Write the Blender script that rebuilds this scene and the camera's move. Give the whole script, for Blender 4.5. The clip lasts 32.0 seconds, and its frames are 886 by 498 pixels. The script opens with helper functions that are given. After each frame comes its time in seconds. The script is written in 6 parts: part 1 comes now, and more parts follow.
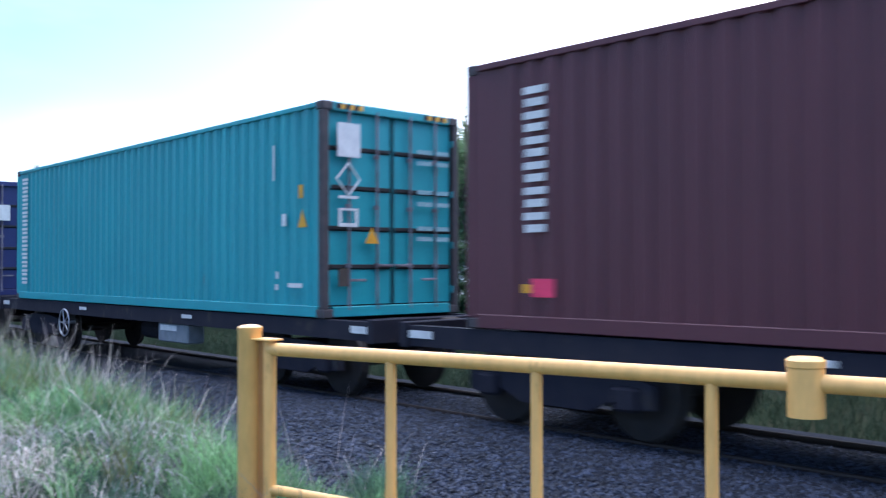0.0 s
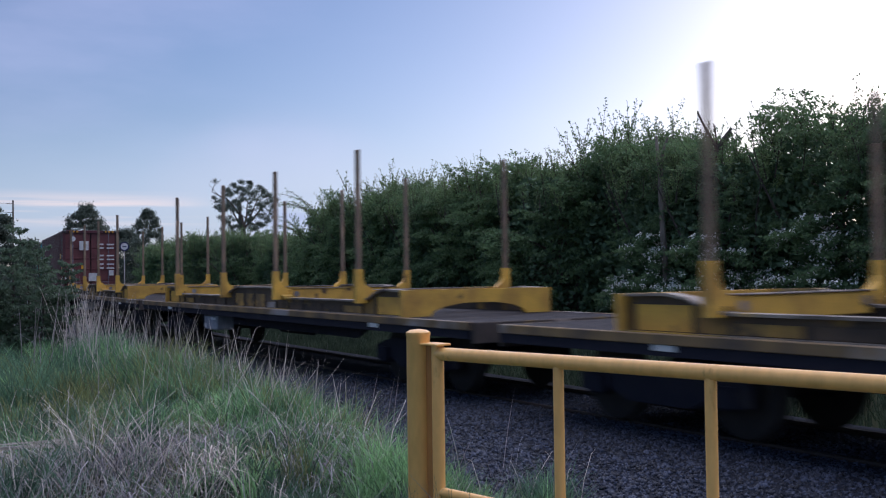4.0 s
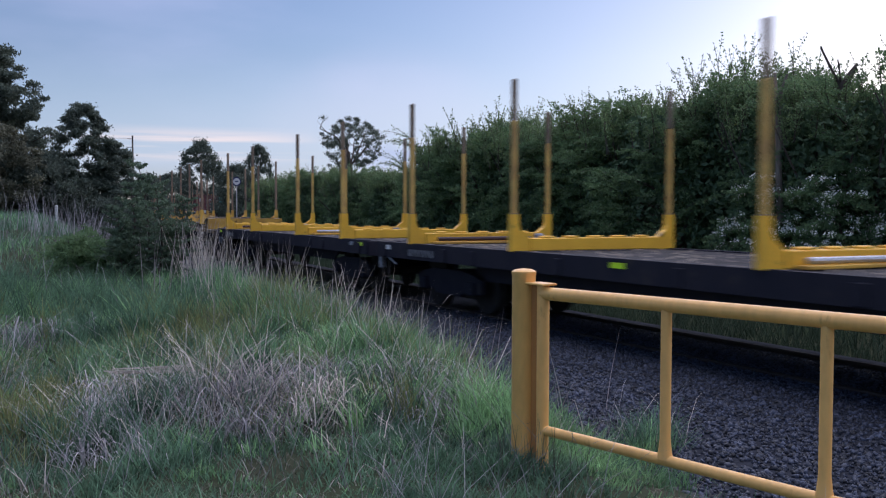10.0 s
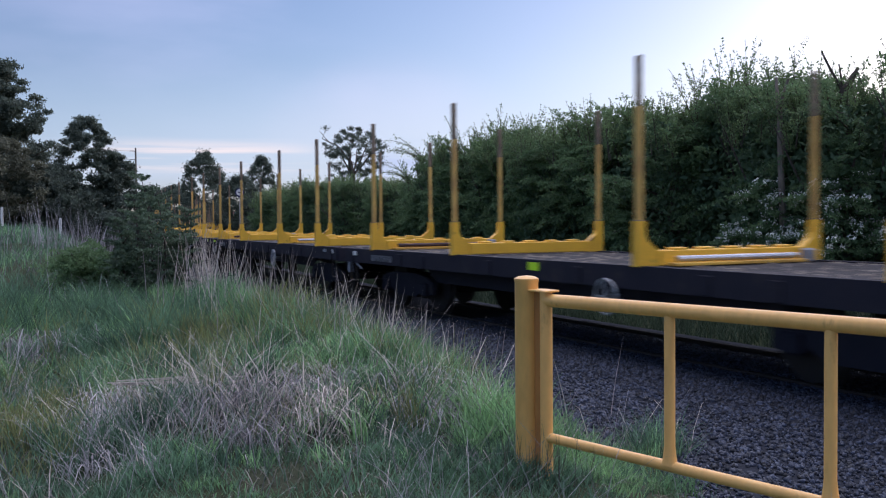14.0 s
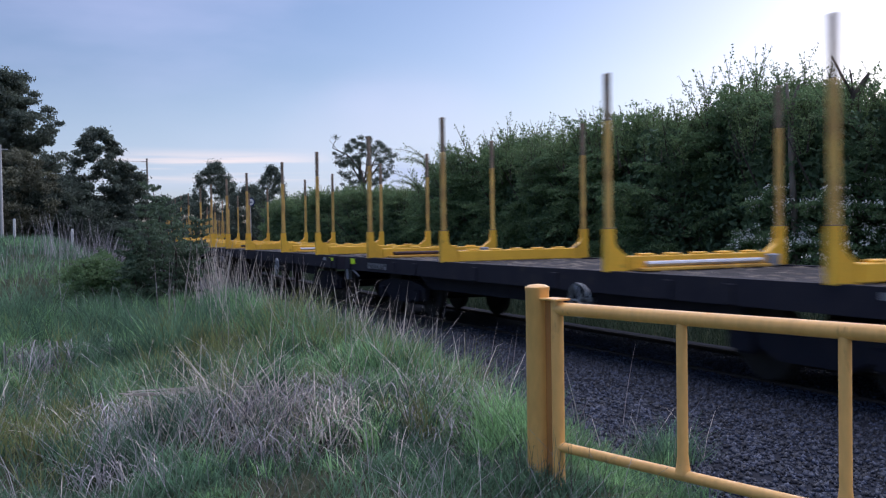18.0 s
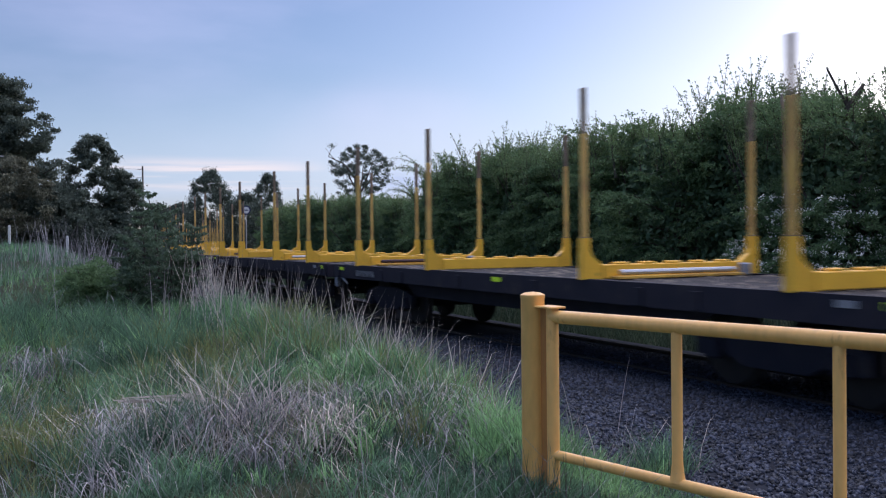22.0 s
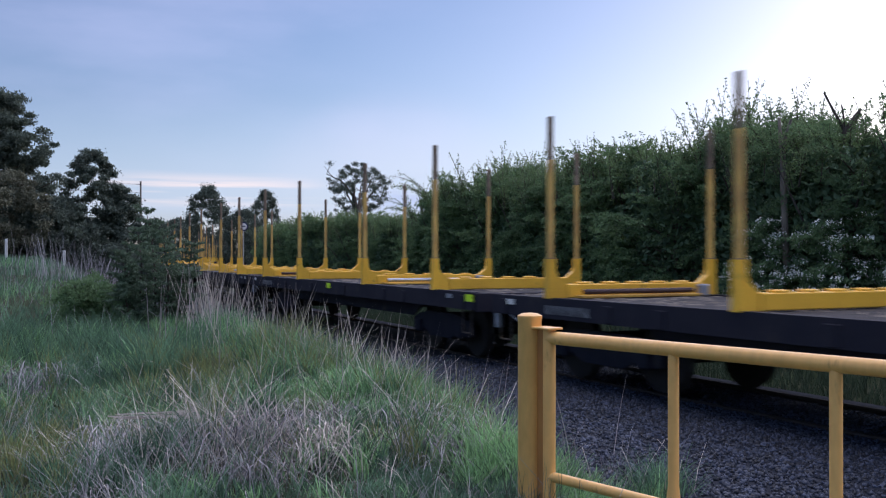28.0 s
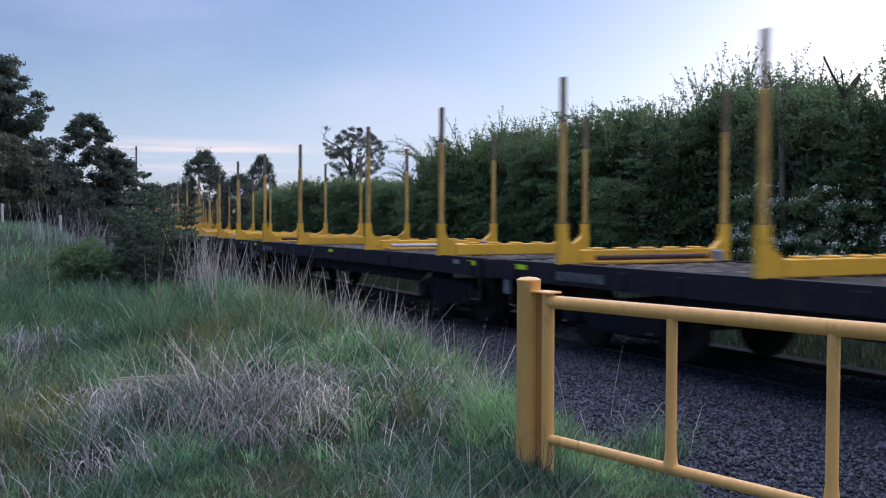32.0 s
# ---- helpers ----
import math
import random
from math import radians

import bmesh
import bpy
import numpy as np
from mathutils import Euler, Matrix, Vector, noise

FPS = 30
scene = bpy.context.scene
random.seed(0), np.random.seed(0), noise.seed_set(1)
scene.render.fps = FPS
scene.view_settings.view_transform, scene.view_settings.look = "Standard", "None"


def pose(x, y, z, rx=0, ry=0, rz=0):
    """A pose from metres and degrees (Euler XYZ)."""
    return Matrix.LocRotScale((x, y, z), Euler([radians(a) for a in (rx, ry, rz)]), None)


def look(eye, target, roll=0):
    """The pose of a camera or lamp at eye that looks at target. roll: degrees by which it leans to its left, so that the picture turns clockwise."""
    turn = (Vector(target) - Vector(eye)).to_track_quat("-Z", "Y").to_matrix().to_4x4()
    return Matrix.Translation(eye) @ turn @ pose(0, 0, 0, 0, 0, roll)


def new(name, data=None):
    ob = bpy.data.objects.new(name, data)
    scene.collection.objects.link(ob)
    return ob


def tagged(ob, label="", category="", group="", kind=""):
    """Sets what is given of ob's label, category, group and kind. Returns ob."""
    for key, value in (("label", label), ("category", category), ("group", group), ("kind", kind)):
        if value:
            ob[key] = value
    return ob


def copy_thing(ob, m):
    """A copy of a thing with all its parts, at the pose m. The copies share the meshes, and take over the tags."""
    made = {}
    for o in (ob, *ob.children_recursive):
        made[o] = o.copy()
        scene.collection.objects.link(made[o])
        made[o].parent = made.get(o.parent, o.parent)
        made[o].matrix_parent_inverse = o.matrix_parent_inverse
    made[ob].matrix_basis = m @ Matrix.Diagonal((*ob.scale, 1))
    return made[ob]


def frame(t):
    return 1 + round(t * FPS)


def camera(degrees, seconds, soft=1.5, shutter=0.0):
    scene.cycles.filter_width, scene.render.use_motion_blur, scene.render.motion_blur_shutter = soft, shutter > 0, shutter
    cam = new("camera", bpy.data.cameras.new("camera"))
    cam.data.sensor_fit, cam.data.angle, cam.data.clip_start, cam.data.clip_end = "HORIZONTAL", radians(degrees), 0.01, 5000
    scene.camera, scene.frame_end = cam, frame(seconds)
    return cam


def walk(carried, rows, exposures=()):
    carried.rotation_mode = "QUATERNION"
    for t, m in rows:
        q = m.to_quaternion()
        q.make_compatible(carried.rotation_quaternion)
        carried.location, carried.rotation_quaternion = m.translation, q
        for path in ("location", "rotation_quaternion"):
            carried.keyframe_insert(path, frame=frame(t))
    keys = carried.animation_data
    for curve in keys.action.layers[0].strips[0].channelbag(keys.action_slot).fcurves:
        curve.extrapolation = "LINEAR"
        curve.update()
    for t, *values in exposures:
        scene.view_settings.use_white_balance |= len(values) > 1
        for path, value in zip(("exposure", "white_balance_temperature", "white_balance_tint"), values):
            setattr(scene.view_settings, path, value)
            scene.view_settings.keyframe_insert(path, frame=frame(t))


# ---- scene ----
# The camera is held by hand at one spot and turned: seconds, yaw, pitch, roll in degrees, sway in metres.
EYE = (0.0, 0.0, 1.55)
VIEW = [
    (0, -49.13, 1.16, -0.17, 0.020, -0.037, -0.000), (0.5, -43.74, 1.18, -0.33, 0.010, -0.024, 0.000), (1, -42.83, 1.28, -0.67, 0.005, -0.016, 0.002),
    (1.5, -40.63, 0.99, 0.09, 0.004, -0.014, 0.010), (2, -40.54, 1.28, -0.43, -0.001, -0.010, 0.005), (2.5, -40.57, 1.93, -0.42, -0.005, -0.006, 0.005),
    (4.5, -38.82, 1.10, -0.88, 0.004, -0.018, 0.000), (5, -38.40, 0.20, -0.55, -0.001, -0.016, -0.001), (5.5, -37.38, 0.17, 0.31, -0.014, -0.007, -0.004),
    (6, -36.20, 0.96, 0.74, -0.012, -0.007, -0.003), (6.5, -35.88, 0.62, 0.99, -0.015, -0.004, -0.003), (7, -35.53, 0.16, 0.86, -0.013, -0.005, -0.005),
    (7.5, -35.24, -0.04, 0.59, -0.013, -0.004, -0.005), (8, -35.49, -0.45, 0.51, -0.012, -0.006, -0.008), (8.5, -36.07, -1.16, 0.72, -0.006, -0.007, -0.002),
    (9, -35.57, -2.28, 0.79, -0.000, -0.000, 0.006), (9.5, -33.80, -2.66, 0.56, -0.006, 0.001, 0.003), (10, -32.94, -2.23, 0.14, -0.004, 0.003, 0.005),
    (10.5, -33.70, -1.86, -0.12, 0.002, -0.002, 0.007), (11, -35.07, -2.11, -0.62, 0.005, -0.004, 0.008), (11.5, -35.80, -2.37, -1.02, 0.008, -0.007, 0.007),
    (12, -36.13, -2.21, -1.11, 0.007, -0.002, 0.010), (12.5, -35.53, -1.41, -0.93, 0.009, -0.001, 0.011), (13, -34.35, -1.45, -0.32, 0.009, 0.003, 0.002),
    (13.5, -33.20, -1.61, -0.27, 0.005, 0.003, 0.003), (14, -32.72, -1.70, -0.50, 0.004, -0.001, 0.001), (14.5, -33.72, 0.27, -1.04, 0.011, -0.009, 0.004),
    (16.5, -33.71, -1.11, -0.32, 0.002, 0.002, 0.004), (17, -33.65, -0.99, -0.40, 0.005, 0.005, 0.004), (17.5, -33.06, -0.88, -0.52, 0.008, 0.006, 0.004),
    (18, -32.08, -1.18, -0.87, 0.011, 0.007, 0.004), (18.5, -31.51, -1.27, -1.00, 0.011, 0.007, 0.002), (19, -30.77, -0.84, -0.91, 0.002, 0.006, -0.006),
    (19.5, -30.38, -0.91, -1.22, 0.005, 0.010, -0.002), (20, -30.43, -1.21, -1.70, 0.009, 0.009, -0.001), (20.5, -30.72, -1.26, -1.66, 0.014, 0.010, -0.003),
    (21, -31.29, -1.11, -1.47, 0.013, 0.007, -0.005), (21.5, -32.18, -0.78, -1.05, 0.012, 0.002, -0.002), (22, -32.36, -0.63, -0.62, 0.008, 0.003, -0.005),
    (22.5, -32.37, -0.49, -0.25, 0.003, 0.005, -0.001), (23, -32.59, -0.35, 0.01, -0.001, 0.007, -0.002), (23.5, -32.74, -0.60, 0.13, -0.000, 0.009, -0.003),
    (24, -32.70, -1.03, 0.26, -0.002, 0.012, -0.005), (24.5, -32.53, -1.21, 0.23, -0.004, 0.011, -0.004), (26.5, -32.66, -1.07, 0.49, -0.009, 0.011, -0.007),
    (27, -31.70, -0.77, 0.51, -0.013, 0.013, -0.006), (27.5, -31.87, 0.28, 0.30, -0.005, 0.005, -0.001), (28, -32.55, 0.51, 0.08, -0.001, 0.000, 0.002),
    (28.5, -32.42, -0.74, 0.32, -0.004, 0.005, -0.003), (29, -32.15, -1.35, 0.44, -0.007, 0.009, -0.002), (29.5, -31.91, -1.29, 0.26, -0.005, 0.005, -0.001),
    (30, -31.80, -1.21, -0.16, -0.008, 0.005, -0.004), (30.5, -32.10, -1.12, -0.76, -0.010, 0.004, -0.002), (31, -32.05, -1.43, -0.64, -0.010, 0.008, -0.004),
    (31.5, -32.50, -1.64, -0.09, -0.010, 0.008, -0.004), (32, -32.76, -1.60, 0.14, -0.014, 0.009, -0.007),
]


def view(yaw, pitch, roll, dx, dy, dz):
    return pose(EYE[0] + dx, EYE[1] + dy, EYE[2] + dz, 90 + pitch, 0, yaw) @ pose(0, 0, 0, 0, 0, roll)


cam = camera(50.75, 32.0, soft=1.2, shutter=0.4)
walk(cam, [(t, view(*v)) for t, *v in VIEW],
     exposures=[(0, 1.34, 5750, 20), (0.5, 1.05, 6150, 21), (1.0, 0.72, 6650, 24), (1.5, 0.65, 6850, 26), (2.0, 0.48, 6900, 27), (2.5, 0.08, 6400, 28), (4.0, -0.05, 6100, 27),
                (7.0, -0.04, 6050, 27), (9.0, -0.02, 6150, 27), (12.0, 0.14, 6250, 27), (20.0, 0.14, 6200, 27), (32.0, 0.14, 6200, 27)])

# ---- world and sun: dusk, the glow lies behind the hedge ----
SUN_AZ, SUN_EL = 76.0, 14.0
world = bpy.data.worlds.new("dusk_sky")
scene.world = world
world.use_nodes = True
wn, wl = world.node_tree.nodes, world.node_tree.links
wn.clear()
sky = wn.new("ShaderNodeTexSky")
sky.sky_type, sky.sun_disc = "NISHITA", False
sky.sun_elevation, sky.sun_rotation = radians(SUN_EL), radians(SUN_AZ)
sky.air_density, sky.dust_density, sky.ozone_density = 1.0, 1.2, 3.3
wb = wn.new("ShaderNodeBackground")
wb.inputs["Strength"].default_value = 0.13
wo = wn.new("ShaderNodeOutputWorld")
# thin dusk cloud: a soft veil higher up and pink streaks low over the horizon
wt = wn.new("ShaderNodeTexCoord")


def cloud(scale, stretch, lo, hi, band, colour, amount, under, az=None, width=10.0):
    """One layer of cloud laid over the sky: noise within a band of heights and, where az is given, round that bearing."""
    mp = wn.new("ShaderNodeMapping")
    mp.inputs["Scale"].default_value = stretch
    wl.new(wt.outputs["Generated"], mp.inputs[0])
    no = wn.new("ShaderNodeTexNoise")
    no.inputs["Scale"].default_value, no.inputs["Detail"].default_value = scale, 6
    wl.new(mp.outputs[0], no.inputs[0])
    r1 = wn.new("ShaderNodeMapRange")
    r1.interpolation_type = "SMOOTHSTEP"
    r1.inputs[1].default_value, r1.inputs[2].default_value, r1.inputs[4].default_value = lo, hi, amount
    wl.new(no.outputs[0], r1.inputs[0])
    sp = wn.new("ShaderNodeSeparateXYZ")
    wl.new(wt.outputs["Generated"], sp.inputs[0])
    rp = wn.new("ShaderNodeValToRGB")
    el = rp.color_ramp.elements
    el[0].position, el[0].color = band[0], (0, 0, 0, 1)
    el[1].position, el[1].color = band[1], (1, 1, 1, 1)
    last = el.new(band[2])
    last.color = (0, 0, 0, 1)
    wl.new(sp.outputs[2], rp.inputs[0])
    mu = wn.new("ShaderNodeMath")
    mu.operation = "MULTIPLY"
    wl.new(r1.outputs[0], mu.inputs[0])
    wl.new(rp.outputs[0], mu.inputs[1])
    fac = mu.outputs[0]
    if az is not None:
        way = wn.new("ShaderNodeVectorMath")
        way.operation = "DOT_PRODUCT"
        way.inputs[1].default_value = (math.sin(radians(az)), math.cos(radians(az)), 0)
        wl.new(wt.outputs["Generated"], way.inputs[0])
        near = wn.new("ShaderNodeMapRange")
        near.interpolation_type = "SMOOTHSTEP"
        near.inputs[1].default_value, near.inputs[2].default_value = math.cos(radians(width)), math.cos(radians(width * 0.3))
        wl.new(way.outputs["Value"], near.inputs[0])
        m2 = wn.new("ShaderNodeMath")
        m2.operation = "MULTIPLY"
        wl.new(fac, m2.inputs[0])
        wl.new(near.outputs[0], m2.inputs[1])
        fac = m2.outputs[0]
    mx = wn.new("ShaderNodeMix")
    mx.data_type = "RGBA"
    wl.new(fac, mx.inputs[0])
    wl.new(under, mx.inputs[6])
    mx.inputs[7].default_value = (*colour, 1)
    return mx.outputs[2]


shade = cloud(2.2, (1, 1, 3.5), 0.4, 0.72, (0.03, 0.22, 0.9), (6.4, 6.7, 8.6), 0.24, sky.outputs[0])
shade = cloud(1.5, (1, 1, 6), 0.2, 0.45, (0.0, 0.05, 0.16), (4.1, 5.5, 6.8), 0.55, shade)
shade = cloud(1.6, (1.4, 1.4, 0.8), 0.3, 0.62, (0.06, 0.15, 0.34), (8.0, 7.2, 8.2), 0.4, shade, 30, 11)
shade = cloud(2.6, (1, 1, 30), 0.4, 0.56, (0.05, 0.068, 0.088), (9.4, 7.6, 6.0), 0.75, shade, 17.5, 10)
shade = cloud(3.4, (1, 1, 10), 0.36, 0.52, (0.035, 0.065, 0.095), (3.0, 3.9, 5.6), 0.75, shade, 31, 6)
wl.new(shade, wb.inputs[0])
wl.new(wb.outputs[0], wo.inputs[0])

sun = new("sun", bpy.data.lights.new("sun", "SUN"))
sun.data.energy, sun.data.angle, sun.data.color = 3.4, radians(110), (0.9, 0.95, 1.0)
a, e = radians(SUN_AZ), radians(64)
sun.matrix_world = look((0, 0, 30), (-30 * math.sin(a) * math.cos(e), -30 * math.cos(a) * math.cos(e), 30 - 30 * math.sin(e)))


# ---- materials ----
def mat(name, colour, rough=0.7, metal=0.0, second=None, scale=6.0, amount=0.5, bump=0.2, fine=60.0, per_object=0.0, per_island=0.0,
        third=None, third_scale=2.0, third_at=0.62, stretch=None):
    """A surface in two colours mixed by a coarse noise, a fine grain, relief, and optionally a third colour in patches."""
    m = bpy.data.materials.new(name)
    m.use_nodes = True
    n, l = m.node_tree.nodes, m.node_tree.links
    b = n["Principled BSDF"]
    b.inputs["Roughness"].default_value, b.inputs["Metallic"].default_value = rough, metal
    tc = n.new("ShaderNodeTexCoord")
    src = tc.outputs["Object"]
    if stretch:
        mp = n.new("ShaderNodeMapping")
        mp.inputs["Scale"].default_value = stretch
        l.new(src, mp.inputs[0])
        src = mp.outputs[0]
    n1 = n.new("ShaderNodeTexNoise")
    n1.inputs["Scale"].default_value, n1.inputs["Detail"].default_value = scale, 5
    n2 = n.new("ShaderNodeTexNoise")
    n2.inputs["Scale"].default_value, n2.inputs["Detail"].default_value = fine, 3
    l.new(src, n1.inputs[0])
    l.new(src, n2.inputs[0])
    second = second or tuple(c * 0.6 for c in colour)
    mix = n.new("ShaderNodeMix")
    mix.data_type = "RGBA"
    ramp = n.new("ShaderNodeMapRange")
    ramp.inputs[1].default_value, ramp.inputs[2].default_value = 0.35, 0.68
    ramp.inputs[4].default_value = amount
    l.new(n1.outputs[0], ramp.inputs[0])
    l.new(ramp.outputs[0], mix.inputs[0])
    mix.inputs[6].default_value, mix.inputs[7].default_value = (*colour, 1), (*second, 1)
    out = mix.outputs[2]
    if third:
        n3 = n.new("ShaderNodeTexNoise")
        n3.inputs["Scale"].default_value, n3.inputs["Detail"].default_value = third_scale, 6
        l.new(src, n3.inputs[0])
        r3 = n.new("ShaderNodeMapRange")
        r3.inputs[1].default_value, r3.inputs[2].default_value = third_at, third_at + 0.08
        l.new(n3.outputs[0], r3.inputs[0])
        m3 = n.new("ShaderNodeMix")
        m3.data_type = "RGBA"
        l.new(r3.outputs[0], m3.inputs[0])
        l.new(out, m3.inputs[6])
        m3.inputs[7].default_value = (*third, 1)
        out = m3.outputs[2]
    hs = n.new("ShaderNodeHueSaturation")
    l.new(out, hs.inputs["Color"])
    value = n.new("ShaderNodeMath")
    value.operation = "MULTIPLY_ADD"
    value.inputs[1].default_value, value.inputs[2].default_value = 0.35, 0.825
    l.new(n2.outputs[0], value.inputs[0])
    last = value.outputs[0]
    for k, source in ((per_object, "o"), (per_island, "i")):
        if k:
            info = n.new("ShaderNodeObjectInfo" if source == "o" else "ShaderNodeNewGeometry")
            add = n.new("ShaderNodeMath")
            add.operation = "MULTIPLY_ADD"
            l.new(info.outputs["Random" if source == "o" else "Random Per Island"], add.inputs[0])
            add.inputs[1].default_value = 2 * k
            l.new(last, add.inputs[2])
            sub = n.new("ShaderNodeMath")
            sub.operation = "SUBTRACT"
            sub.inputs[1].default_value = k
            l.new(add.outputs[0], sub.inputs[0])
            last = sub.outputs[0]
    l.new(last, hs.inputs["Value"])
    l.new(hs.outputs[0], b.inputs["Base Color"])
    if bump:
        bp = n.new("ShaderNodeBump")
        bp.inputs["Strength"].default_value, bp.inputs["Distance"].default_value = bump, 0.01
        l.new(n2.outputs[0], bp.inputs["Height"])
        l.new(bp.outputs[0], b.inputs["Normal"])
    return m


def leafy(name, colour, second, per_island=0.35, rough=0.7, through_light=0.35, scale=1.1):
    m = mat(name, colour, rough, second=second, scale=scale, amount=1.0, bump=0, fine=3.0, per_island=per_island)
    n, l = m.node_tree.nodes, m.node_tree.links
    b = n["Principled BSDF"]
    b.inputs["Specular IOR Level"].default_value = 0.25
    tr = n.new("ShaderNodeBsdfTranslucent")
    mx = n.new("ShaderNodeMixShader")
    mx.inputs[0].default_value = through_light
    l.new(b.inputs["Base Color"].links[0].from_socket, tr.inputs[0])
    l.new(b.outputs[0], mx.inputs[1])
    l.new(tr.outputs[0], mx.inputs[2])
    l.new(mx.outputs[0], n["Material Output"].inputs[0])
    return m


